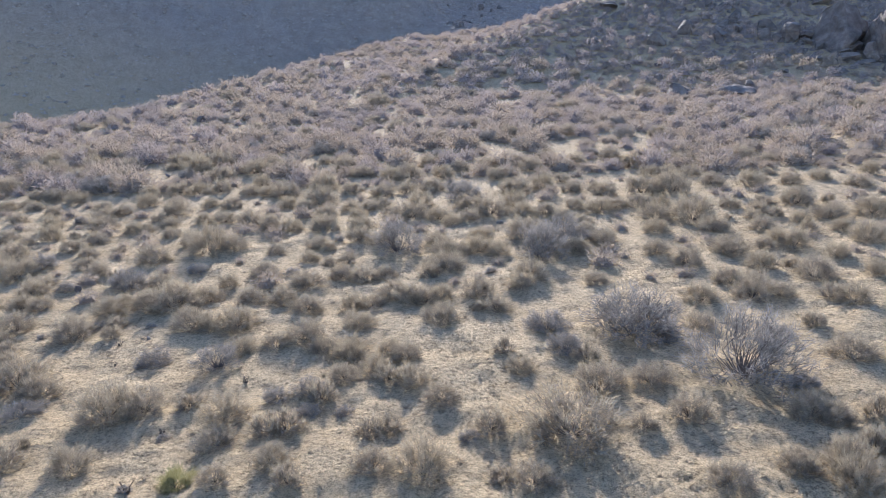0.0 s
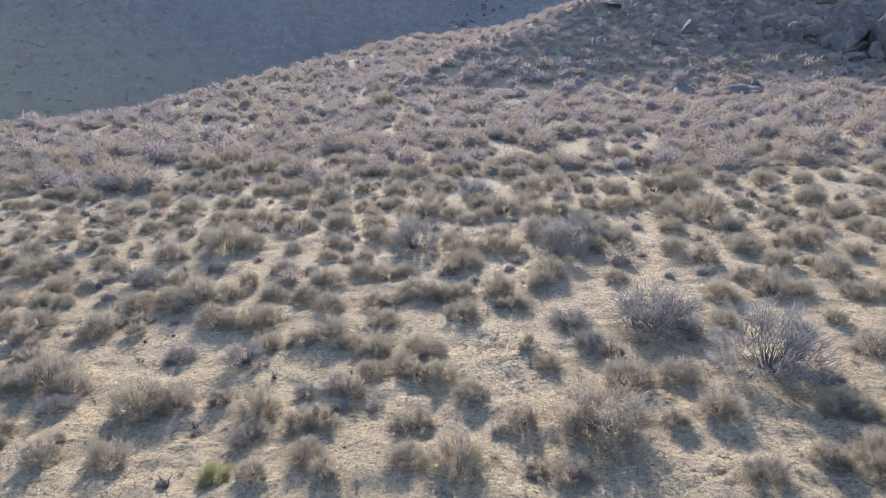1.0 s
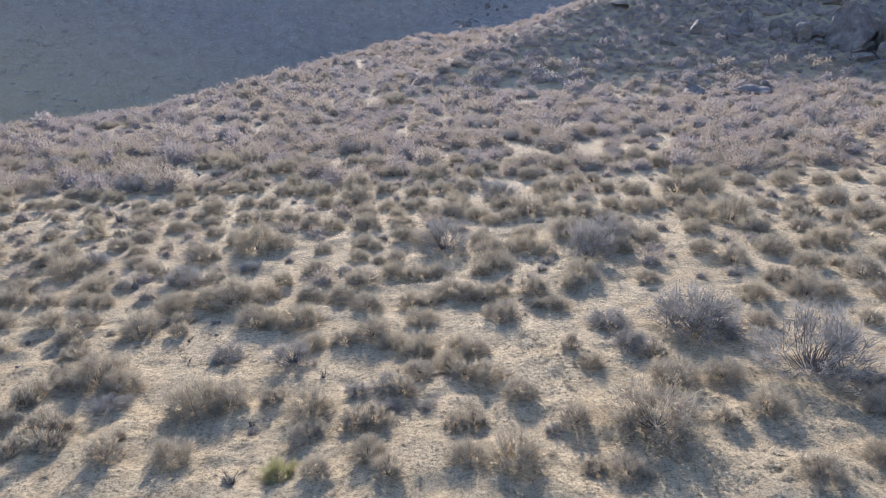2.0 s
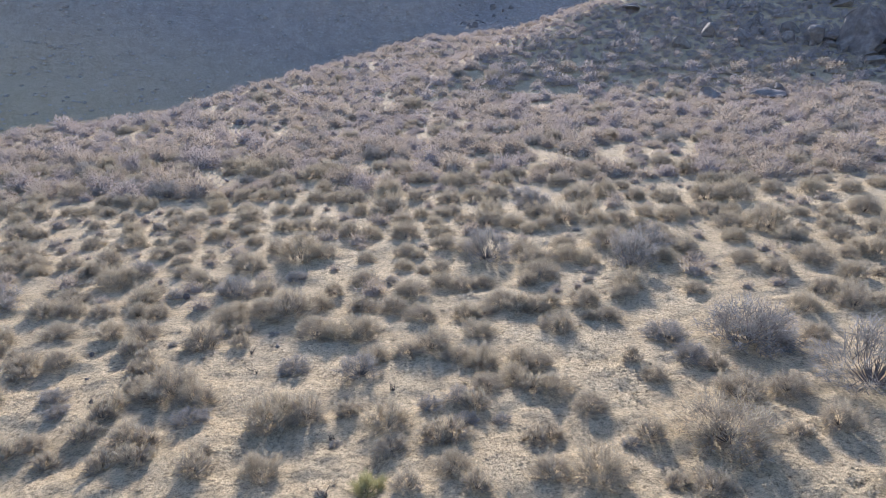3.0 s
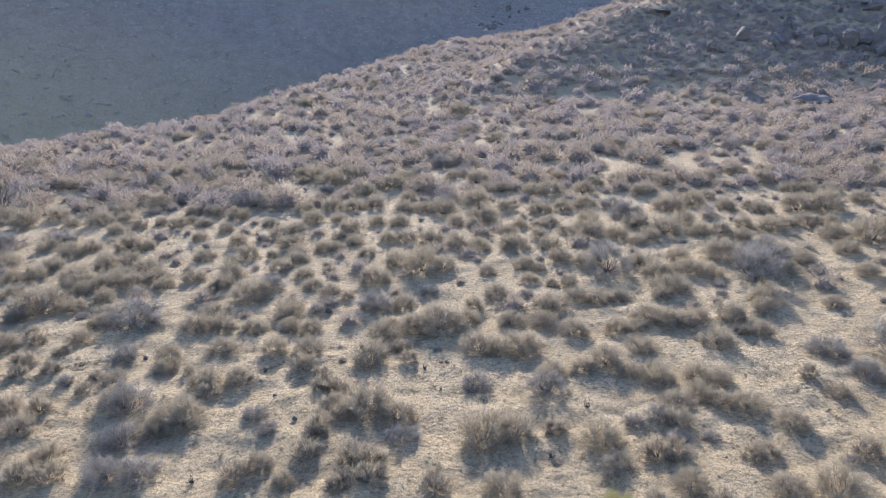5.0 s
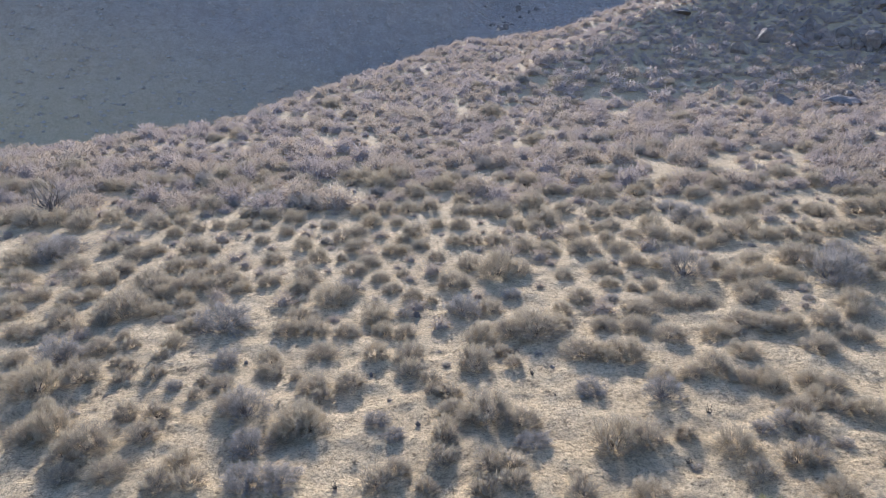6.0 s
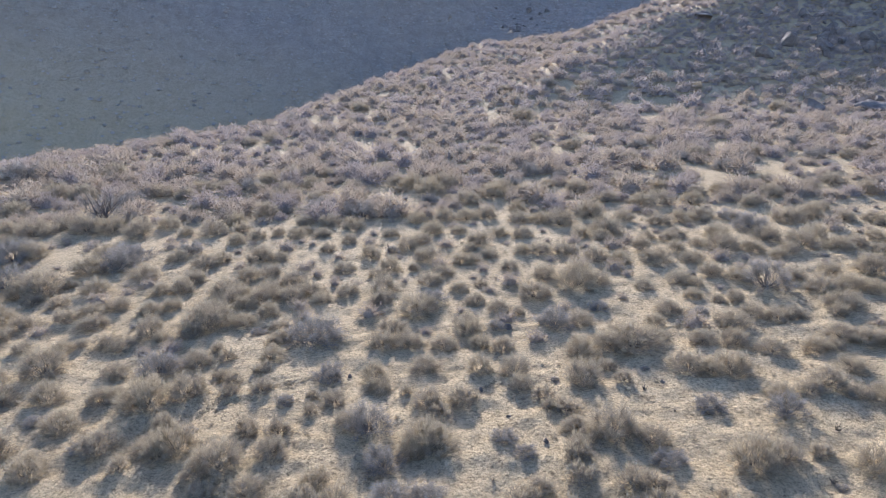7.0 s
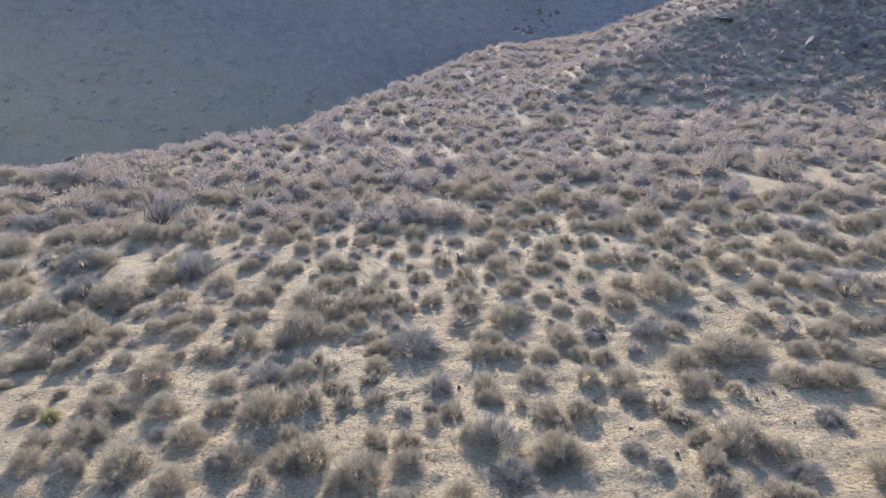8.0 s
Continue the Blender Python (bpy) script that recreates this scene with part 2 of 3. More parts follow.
def twig_cloud(rng, branches, each, tall, rise, long, wide, lumps=0.1, spread=0.45, start=0.25):
    root, end = branch_set(rng, branches, tall, lumps)
    i = np.repeat(np.arange(branches), each)
    s = rng.uniform(start, 1.0, len(i)) ** 0.62
    at = root[i] + (end - root)[i] * s[:, None] + rng.normal(size=(len(i), 3)) * 0.05
    at[:, 2] = at[:, 2].clip(0.0)
    way = unit(0.8 * unit((end - root)[i]) + np.array([0, 0, rise]) + rng.normal(size=(len(i), 3)) * spread)
    length = rng.uniform(0.5, 1.15, len(i)) * long
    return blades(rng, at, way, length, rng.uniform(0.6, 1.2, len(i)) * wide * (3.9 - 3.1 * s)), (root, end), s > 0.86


def stems_mesh(rng, root, end, thick, kinks=3, stray=0.07):
    """Woody branches: tapering three-sided tubes with kinks, all springing from one stock."""
    verts = [(1.2 * thick * math.cos(q * 2.094), 1.2 * thick * math.sin(q * 2.094), -0.08) for q in range(3)]
    faces = []
    for a, b in zip(root, end):
        pts = [a + (b - a) * s + rng.normal(size=3) * stray * (s < 1) for s in np.linspace(0, 1, kinks + 1)[1:]]
        below = 0
        for j, p in enumerate(pts):
            r = thick * (1 - 0.8 * (j + 1) / kinks) * 0.5
            here = len(verts)
            for q in range(3):
                verts.append((p[0] + r * math.cos(q * 2.094), p[1] + r * math.sin(q * 2.094), max(p[2], -0.05) + 0.3 * r * (q == 1)))
            for q in range(3):
                faces.append((below + q, below + (q + 1) % 3, here + (q + 1) % 3, here + q))
            below = here
    return verts, faces


def part(name, mesh, parent, label=""):
    ob = new(name, mesh)
    ob.parent = parent
    return tagged(ob, label)


def shrub(name, seed, twig_mat, stem_mat, branches, each, tall, rise, long, wide, thick, stems, lumps=0.1, spread=0.45, stray=0.07, start=0.25):
    rng = np.random.default_rng(seed)
    (v, f), (root, end), outer = twig_cloud(rng, branches, each, tall, rise, long, wide, lumps, spread, start)
    top = new(name)
    crown = mesh_of("crown", v, f, twig_mat)
    # outer twigs take the lighter colour, which paints the backlit rim
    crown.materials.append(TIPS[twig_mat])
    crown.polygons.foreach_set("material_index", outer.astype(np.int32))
    part("crown", crown, top)
    pick = rng.permutation(branches)[:stems]
    part("woody_core", mesh_of("woody_core", *stems_mesh(rng, root[pick], end[pick], thick, stray=stray), stem_mat), top)
    return top


tan_models = [shrub("tan_brush", 10 + i, TAN, STEM, 92, 38, 0.84 + 0.1 * (i % 3), 0.12, 0.17, 0.0105, 0.018, 30, 0.06 + 0.035 * (i % 4), 0.68, 0.06, 0.3) for i in range(7)]
straw_models = [shrub("straw_brush", 20 + i, STRAW, STEM, 80, 40, 0.9 + 0.1 * (i % 3), 0.2, 0.19, 0.0098, 0.018, 24, 0.08, 0.58, 0.06, 0.28) for i in range(4)]
tuft_models = [shrub("small_brush", 30 + i, TAN, STEM, 56, 24, 0.9 + 0.12 * (i % 3), 0.2, 0.27, 0.019, 0.03, 14, 0.1, 0.45) for i in range(4)]
grey_models = [shrub("grey_brush", 50 + i, GREY, BARE, 100, 40, 0.82 + 0.08 * (i % 3), 0.12, 0.17, 0.0095, 0.02, 50, 0.13, 0.75, 0.07, 0.35) for i in range(5)]
open_models = [shrub("open_shrub", 60 + i, GREY, BARE, 72, 40, 0.92 + 0.1 * i, 0.22, 0.18, 0.0085, 0.017, 72, 0.1, 0.65, 0.06, 0.5) for i in range(3)]
green_models = [shrub("green_brush", 70, GREEN, STEM, 75, 34, 1.0, 0.4, 0.3, 0.011, 0.03, 20)]
bare_models = [shrub("bare_shrub", 80, GREY, BARE, 26, 14, 1.2, 0.2, 0.4, 0.012, 0.05, 26, 0.15, 0.7, 0.16)]
for ob in tan_models:
    tagged(ob, "rounded tan dry brush growing from pale sand", "shrub", "dry brush on the slope")
for ob in straw_models:
    tagged(ob, "upright pale straw-coloured brush growing from sand", "shrub", "straw brush on the slope")
for ob in tuft_models:
    tagged(ob, "small tan dry brush tuft on pale sand", "shrub", "dry brush on the slope")
for ob in grey_models:
    tagged(ob, "spreading silver-grey twiggy desert brush on pale sand", "shrub", "grey brush on the slope")
for ob in open_models:
    tagged(ob, "open grey shrub with bare woody stems fanning from its base", "shrub", "open grey shrubs on the slope")
for ob in green_models:
    tagged(ob, "yellow-green desert brush growing from pale sand", "shrub")
for ob in bare_models:
    tagged(ob, "bare dead shrub with crooked dark grey branches", "shrub")

placed = []
used = set()
dice = random.Random(5)


def plant(models, x, y, r, tall=1.0):
    """One shrub of radius r, standing at x, y."""
    model = dice.choice(models)
    m = pose(x, y, level(x, y) - 0.02, dice.uniform(-5, 5), dice.uniform(-5, 5), dice.uniform(0, 360))
    m = m @ Matrix.Diagonal((r, r * dice.uniform(0.9, 1.1), r * tall * dice.uniform(0.88, 1.12), 1))
    placed.append((x, y, r))
    if model.name in used:
        copy_thing(model, m @ Matrix.Diagonal((*(1 / k for k in model.scale), 1)))
    else:
        used.add(model.name)
        model.matrix_basis = m


def plant_tan(*spots):
    for x, y, r in spots:
        straw = math.sin(1.7 * x + 0.6 * y) > 0.45
        plant(tuft_models if r < 0.42 else straw_models if straw else tan_models, x, y, r * (1.3 if r < 0.8 else 1.36), 1.02)


def plant_grey(*spots):
    for x, y, r in spots:
        plant(grey_models, x, y, r * 1.22, 0.92)


def plant_open(*spots):
    for x, y, r in spots:
        plant(open_models, x, y, r * 1.18)


def plant_green(*spots):
    for x, y, r in spots:
        plant(green_models, x, y, r)


def plant_bare(*spots):
    for x, y, r in spots:
        plant(bare_models, x, y, r)


def plant_mid(*spots):
    for x, y, r in spots:
        plant(grey_models if math.sin(3.1 * x + 1.9 * y) > 0.35 else tan_models, x, y, 1.15 * r, 1.0)


plant_tan(
    (7.51, 11.70, 0.45), (5.23, 11.83, 0.50), (6.75, 12.25, 0.31), (1.72, 12.26, 0.42), (7.65, 12.34, 0.55), (6.71, 12.39, 0.42),
    (-2.97, 12.41, 0.32), (1.15, 12.52, 0.32), (-4.41, 12.53, 0.32), (-0.43, 12.72, 0.59), (8.42, 12.87, 0.38), (-1.39, 12.92, 0.49),
    (8.53, 12.94, 0.33), (-3.46, 13.14, 0.45), (-7.57, 13.35, 0.51), (-9.11, 13.59, 0.40), (2.70, 13.91, 0.94), (-11.34, 13.93, 0.39),
    (4.24, 13.96, 0.29), (-10.63, 14.05, 0.40), (-4.83, 14.11, 0.47), (-12.73, 14.18, 0.30), (8.37, 14.19, 0.44), (9.28, 14.25, 0.36),
)
plant_tan(
    (1.05, 14.26, 0.36), (-9.13, 14.32, 0.20), (5.31, 14.32, 0.48), (-1.58, 14.33, 0.30), (7.97, 14.43, 0.54), (-13.93, 14.44, 0.41),
    (-3.43, 14.48, 0.39), (-3.80, 14.48, 0.40), (-1.17, 14.54, 0.31), (-18.53, 14.64, 0.41), (-19.31, 14.68, 0.41), (-10.70, 14.80, 0.41),
    (-13.46, 14.89, 0.42), (-11.19, 14.95, 0.41), (-4.99, 15.27, 0.54), (-20.84, 15.30, 0.49), (-12.38, 15.30, 0.39), (-22.02, 15.36, 0.43),
    (-19.09, 15.65, 0.43), (-7.89, 15.68, 0.71), (-0.05, 15.70, 0.46), (-7.04, 15.77, 0.54), (-6.02, 15.93, 0.33), (-2.89, 15.95, 0.36),
)
plant_tan(
    (3.72, 16.03, 0.63), (4.96, 16.14, 0.53), (-12.30, 16.19, 0.37), (-22.39, 16.25, 0.45), (-21.88, 16.46, 0.69), (-27.10, 16.55, 0.61),
    (-24.62, 16.61, 0.31), (-12.23, 16.68, 0.37), (-28.72, 16.69, 0.39), (-0.77, 16.72, 0.45), (-16.71, 16.86, 0.46), (-20.58, 16.97, 0.47),
    (-10.20, 16.97, 0.53), (-1.36, 17.02, 0.41), (-16.01, 17.08, 0.65), (-2.49, 17.11, 0.42), (-23.80, 17.21, 0.47), (10.33, 17.24, 0.63),
    (-11.63, 17.24, 0.46), (1.97, 17.34, 0.43), (-16.42, 17.39, 0.39), (-16.35, 17.49, 0.67), (-11.07, 17.53, 0.74), (-23.38, 17.54, 0.64),
)
plant_tan(
    (-1.73, 17.59, 0.46), (-30.29, 17.66, 0.49), (-28.74, 17.67, 0.72), (-25.71, 17.70, 0.64), (-24.13, 17.77, 0.56), (3.79, 17.80, 0.37),
    (-12.05, 17.85, 0.44), (-31.82, 18.04, 0.49), (-20.63, 18.21, 0.41), (1.61, 18.33, 0.30), (-21.58, 18.34, 0.46), (-0.98, 18.35, 0.45),
    (-18.61, 18.53, 0.50), (-2.55, 18.56, 0.49), (-1.45, 18.79, 0.42), (-24.20, 18.85, 0.42), (-12.14, 18.92, 0.41), (-15.96, 19.02, 0.38),
    (-12.63, 19.04, 0.30), (-27.47, 19.05, 0.68), (-3.26, 19.08, 0.50), (-2.54, 19.14, 0.45), (-5.63, 19.18, 0.47), (-32.13, 19.27, 0.44),
)
plant_tan(
    (-19.90, 19.28, 0.26), (-4.70, 19.30, 0.47), (-30.76, 19.33, 0.78), (10.45, 19.40, 0.39), (7.30, 19.46, 0.43), (-15.18, 19.68, 0.50),
    (-3.97, 19.69, 0.63), (-16.30, 19.72, 0.53), (-12.67, 19.77, 0.35), (-19.26, 20.06, 0.44), (-25.26, 20.25, 0.82), (-20.00, 20.44, 0.27),
    (-17.03, 20.45, 0.23), (-13.38, 20.52, 0.40), (-25.92, 20.55, 0.37), (-26.88, 20.65, 0.55), (-10.00, 20.69, 0.32), (-2.55, 20.86, 0.53),
    (-11.25, 20.86, 0.68), (-28.83, 20.87, 0.65), (-17.94, 20.90, 0.46), (-22.83, 20.92, 0.33), (-24.20, 20.92, 0.70), (-0.05, 20.97, 0.53),
)
plant_tan(
    (-7.11, 20.97, 0.46), (-30.41, 21.02, 0.74), (-21.79, 21.07, 0.37), (12.47, 21.08, 0.51), (-26.59, 21.09, 0.37), (-6.33, 21.10, 0.67),
    (-33.50, 21.14, 0.47), (-7.73, 21.23, 0.67), (-31.50, 21.35, 0.47), (12.03, 21.56, 0.35), (-13.42, 21.58, 0.52), (8.07, 21.72, 0.61),
    (-22.92, 21.74, 0.29), (-18.16, 21.76, 0.50), (-10.28, 21.81, 0.40), (1.14, 21.81, 0.28), (-14.58, 21.83, 0.48), (1.71, 21.84, 0.53),
    (9.77, 22.01, 0.62), (10.68, 22.05, 0.44), (-16.41, 22.09, 0.55), (-23.43, 22.29, 0.39), (-22.10, 22.41, 0.39), (-2.90, 22.51, 0.52),
)
plant_tan(
    (-4.46, 22.57, 0.57), (-31.57, 22.59, 0.50), (-33.08, 22.61, 0.30), (-0.58, 22.62, 0.49), (-2.29, 22.65, 0.46), (-27.33, 22.69, 0.50),
    (-1.14, 22.78, 0.62), (-10.98, 22.84, 0.59), (-0.01, 22.94, 0.43), (1.18, 23.00, 0.59), (-30.03, 23.03, 0.80), (10.36, 23.23, 0.42),
    (-35.46, 23.24, 0.31), (-9.04, 23.29, 0.89), (-1.66, 23.34, 0.60), (-5.41, 23.37, 0.56), (9.59, 23.42, 0.56), (-9.88, 23.44, 0.59),
    (-6.48, 23.47, 0.54), (-21.99, 23.48, 0.54), (-24.73, 23.49, 0.51), (14.56, 23.56, 0.47), (-13.66, 23.58, 0.49), (12.51, 23.59, 0.75),
)
plant_tan(
    (-10.89, 23.67, 0.43), (2.65, 23.70, 0.47), (-23.68, 23.80, 0.34), (-6.61, 23.81, 0.31), (-14.45, 23.86, 0.46), (-15.78, 23.90, 0.53),
    (5.26, 23.96, 0.48), (-8.08, 23.97, 0.58), (-17.11, 24.22, 0.58), (-18.07, 24.28, 0.60), (-9.23, 24.29, 0.62), (-24.26, 24.51, 0.26),
    (-34.05, 24.55, 0.43), (3.02, 24.56, 0.62), (11.28, 24.76, 0.59), (-36.14, 24.80, 0.54), (-4.85, 24.91, 0.65), (12.39, 25.01, 0.40),
    (-28.05, 25.06, 0.54), (-31.91, 25.10, 0.44), (-14.82, 25.12, 0.59), (-22.13, 25.16, 0.49), (-30.53, 25.24, 0.49), (-35.30, 25.26, 0.65),
)
plant_tan(
    (-7.74, 25.28, 0.42), (-33.67, 25.33, 0.55), (-29.78, 25.33, 0.27), (-21.92, 25.42, 0.44), (-28.82, 25.53, 0.55), (-26.71, 25.53, 0.44),
    (-2.87, 25.53, 0.53), (14.32, 25.65, 0.51), (-0.50, 25.65, 0.41), (8.90, 25.67, 0.61), (-2.14, 25.77, 0.54), (-17.80, 25.77, 0.55),
    (-10.41, 25.81, 0.48), (-3.73, 25.95, 0.55), (-14.91, 25.97, 0.60), (-25.75, 26.15, 0.56), (-27.50, 26.27, 0.67), (-33.57, 26.35, 0.57),
    (0.13, 26.43, 0.73), (-6.73, 26.58, 0.63), (-22.38, 26.58, 0.46), (10.90, 26.89, 0.74), (8.13, 26.96, 0.53), (-35.51, 26.98, 0.92),
)
plant_tan(
    (-23.91, 27.00, 0.58), (-25.45, 27.01, 1.02), (-12.73, 27.05, 0.29), (12.35, 27.29, 0.43), (13.58, 27.37, 0.65), (-13.51, 27.44, 0.51),
    (-30.28, 27.45, 0.59), (-3.74, 27.52, 0.44), (-4.44, 27.57, 0.35), (-16.85, 27.64, 0.81), (16.59, 27.70, 0.65), (-33.36, 27.72, 0.53),
    (2.16, 27.79, 0.51), (5.26, 27.82, 0.55), (-23.12, 28.04, 0.47), (-34.86, 28.08, 0.95), (-31.83, 28.13, 0.48), (-5.29, 28.15, 0.45),
    (13.21, 28.16, 0.50), (0.29, 28.32, 0.82), (1.44, 28.36, 0.64), (-14.43, 28.41, 0.54), (-25.81, 28.57, 0.60), (-18.70, 28.69, 0.48),
)
plant_tan(
    (-30.99, 28.81, 0.61), (-28.47, 28.85, 0.58), (-11.87, 28.96, 0.72), (-24.33, 28.98, 0.55), (-18.39, 29.01, 0.49), (6.58, 29.05, 0.60),
    (-27.65, 29.34, 0.47), (-21.07, 29.34, 0.49), (16.47, 29.37, 0.46), (-4.71, 29.42, 0.31), (-6.99, 29.50, 0.44), (-30.16, 29.50, 0.60),
    (15.16, 29.54, 0.35), (-23.69, 29.76, 0.68), (-25.10, 29.81, 0.75), (-9.87, 29.88, 0.87), (-22.57, 29.89, 0.63), (13.45, 29.91, 0.53),
    (11.32, 29.91, 0.70), (-24.47, 29.99, 0.57), (-0.26, 29.99, 0.61), (-15.04, 30.03, 0.44), (-5.29, 30.08, 0.55), (-2.65, 30.12, 0.62),
)
plant_tan(
    (-8.93, 30.17, 0.62), (-20.07, 30.17, 0.57), (-37.64, 30.18, 0.89), (-33.12, 30.19, 0.51), (-38.94, 30.21, 0.64), (3.56, 30.22, 0.87),
    (6.04, 30.24, 0.54), (9.04, 30.24, 0.59), (1.58, 30.31, 0.57), (-18.44, 30.34, 0.63), (-21.76, 30.45, 0.64), (-34.63, 30.70, 0.52),
    (-14.09, 30.72, 0.35), (-3.64, 30.78, 0.63), (-36.67, 30.87, 0.39), (-25.79, 30.97, 0.78), (15.51, 31.02, 0.49), (-16.38, 31.18, 0.57),
    (-23.79, 31.23, 0.53), (-11.09, 31.34, 0.61), (-28.84, 31.40, 0.66), (17.05, 31.41, 0.74), (-27.96, 31.55, 0.60), (-32.11, 31.59, 0.73),
)
plant_tan(
    (-35.69, 31.61, 0.66), (19.04, 31.64, 0.86), (13.73, 31.77, 0.37), (-22.85, 32.03, 0.71), (12.78, 32.06, 0.23), (-34.96, 32.09, 1.07),
    (11.21, 32.10, 1.06), (14.87, 32.10, 0.38), (6.35, 32.21, 0.40), (-18.96, 32.26, 0.44), (-15.76, 32.41, 0.53), (9.68, 32.51, 0.76),
    (-33.85, 32.77, 0.41), (14.42, 32.83, 0.51), (-3.78, 32.85, 0.61), (-25.15, 32.88, 0.62), (-12.56, 33.02, 0.50), (-27.96, 33.02, 0.69),
    (-5.44, 33.04, 0.74), (0.42, 33.13, 0.52), (-17.22, 33.17, 0.34), (5.61, 33.27, 0.54), (-24.23, 33.35, 0.56), (-40.85, 33.37, 0.83),
)
plant_tan(
    (-18.40, 33.41, 0.59), (-7.13, 33.49, 0.58), (1.22, 33.52, 0.53), (-20.65, 33.72, 0.62), (-30.56, 33.83, 0.71), (-8.18, 34.00, 0.66),
    (3.81, 34.08, 0.69), (13.62, 34.15, 0.53), (-14.23, 34.24, 0.49), (4.89, 34.26, 0.59), (16.90, 34.26, 0.80), (-14.88, 34.29, 0.49),
    (-4.10, 34.35, 0.52), (18.42, 34.37, 0.40), (-0.17, 34.59, 0.70), (7.56, 34.60, 0.76), (2.29, 34.69, 0.84), (10.57, 34.72, 0.54),
    (15.48, 34.75, 0.54), (-1.54, 34.80, 0.81), (-33.88, 34.86, 0.87), (-5.69, 34.94, 0.57), (-16.58, 34.95, 0.74), (9.54, 34.99, 0.68),
)
plant_tan(
    (8.51, 35.00, 0.50), (-27.96, 35.06, 0.73), (-13.40, 35.10, 0.50), (-9.53, 35.11, 0.68), (-11.74, 35.12, 0.50), (-10.74, 35.16, 0.57),
    (-41.19, 35.30, 0.59), (6.46, 35.46, 0.55), (-2.61, 35.54, 0.46), (-24.31, 35.59, 0.52), (-19.53, 35.62, 0.59), (3.55, 35.89, 0.73),
    (-25.39, 35.96, 0.78), (-14.38, 36.00, 0.35), (-27.49, 36.15, 0.67), (1.33, 36.26, 0.74), (-29.92, 36.41, 0.60), (-3.73, 36.68, 0.57),
    (-1.14, 36.93, 0.72), (-43.04, 37.01, 0.91), (-21.96, 37.01, 0.47), (-4.81, 37.21, 0.51), (-13.83, 37.29, 0.73), (-7.18, 37.29, 0.58),
)
plant_tan(
    (-17.65, 37.31, 0.72), (-3.18, 37.43, 0.61), (-34.27, 37.62, 0.77), (-40.89, 37.67, 0.47), (12.07, 37.89, 0.95), (21.86, 37.96, 0.74),
    (8.57, 37.98, 0.62), (-38.31, 37.99, 0.78), (-17.02, 38.05, 0.62), (-8.23, 38.10, 0.60), (10.55, 38.24, 0.84), (-11.31, 38.43, 0.66),
    (18.58, 38.55, 0.60), (-21.01, 38.65, 0.49), (-6.68, 38.75, 0.94), (-12.64, 38.99, 0.55), (8.36, 39.01, 0.58), (16.69, 39.08, 0.83),
    (-27.54, 39.28, 0.56), (14.68, 39.42, 0.69), (7.01, 39.42, 0.63), (-18.74, 39.63, 0.49), (4.02, 39.69, 0.95), (-14.83, 39.74, 0.48),
)
plant_tan(
    (20.67, 39.75, 0.69), (-16.31, 39.89, 0.70), (-24.26, 39.94, 0.59), (-0.67, 39.94, 0.32), (-3.34, 40.03, 0.72), (-22.74, 40.09, 0.57),
    (-26.53, 40.16, 0.58), (-41.58, 40.35, 0.66), (-2.03, 40.36, 0.65), (5.58, 40.51, 0.78), (23.95, 40.64, 0.63), (-25.43, 40.78, 0.42),
    (-8.93, 40.90, 0.90), (-0.61, 40.99, 0.79), (-5.16, 41.00, 0.66), (-23.79, 41.07, 0.50), (-45.11, 41.29, 1.01), (-27.75, 41.33, 0.59),
    (-29.50, 41.49, 0.84), (-21.12, 41.52, 0.76), (-10.02, 41.65, 0.67), (18.72, 41.69, 0.48), (-33.99, 41.70, 0.85), (-31.26, 41.75, 0.51),
)
plant_tan(
    (6.82, 41.77, 0.50), (-11.20, 41.83, 0.67), (14.24, 41.87, 0.65), (-6.91, 42.04, 0.84), (13.02, 42.13, 0.65), (-22.72, 42.30, 0.68),
    (-40.69, 42.45, 1.07), (-14.30, 42.51, 0.68), (-17.37, 42.55, 0.65), (12.19, 42.79, 0.68), (-13.09, 42.84, 0.69), (-15.65, 42.84, 0.68),
    (-36.14, 42.94, 0.87), (-37.79, 43.09, 1.01), (-24.33, 43.18, 0.61), (-42.80, 43.19, 0.88), (3.25, 43.31, 0.67), (-43.83, 43.50, 0.71),
    (-32.85, 43.51, 0.75), (-28.68, 43.58, 0.71), (-35.00, 44.15, 0.71), (-39.59, 44.19, 0.90), (-0.03, 44.37, 0.71), (-11.09, 44.41, 0.60),
)
plant_tan(
    (-2.10, 44.43, 0.84), (-3.27, 44.61, 0.69), (-27.13, 45.30, 0.85), (11.65, 45.63, 0.82), (5.59, 45.68, 0.77), (-5.08, 45.73, 0.73),
    (15.20, 45.78, 0.73), (-14.21, 46.58, 0.92), (1.10, 46.61, 0.74), (14.64, 46.79, 0.74), (8.55, 47.00, 0.75), (2.76, 47.16, 0.75),
    (-32.44, 47.28, 0.57), (-10.09, 47.70, 0.76), (-15.30, 47.88, 0.43), (-12.40, 48.22, 0.96), (-45.08, 48.33, 0.97), (11.06, 48.42, 0.86),
    (4.75, 48.63, 0.77), (-0.87, 48.73, 0.77), (-24.52, 48.74, 0.76), (-21.62, 48.82, 0.78), (-6.52, 48.84, 0.78), (-8.76, 49.19, 0.38),
)
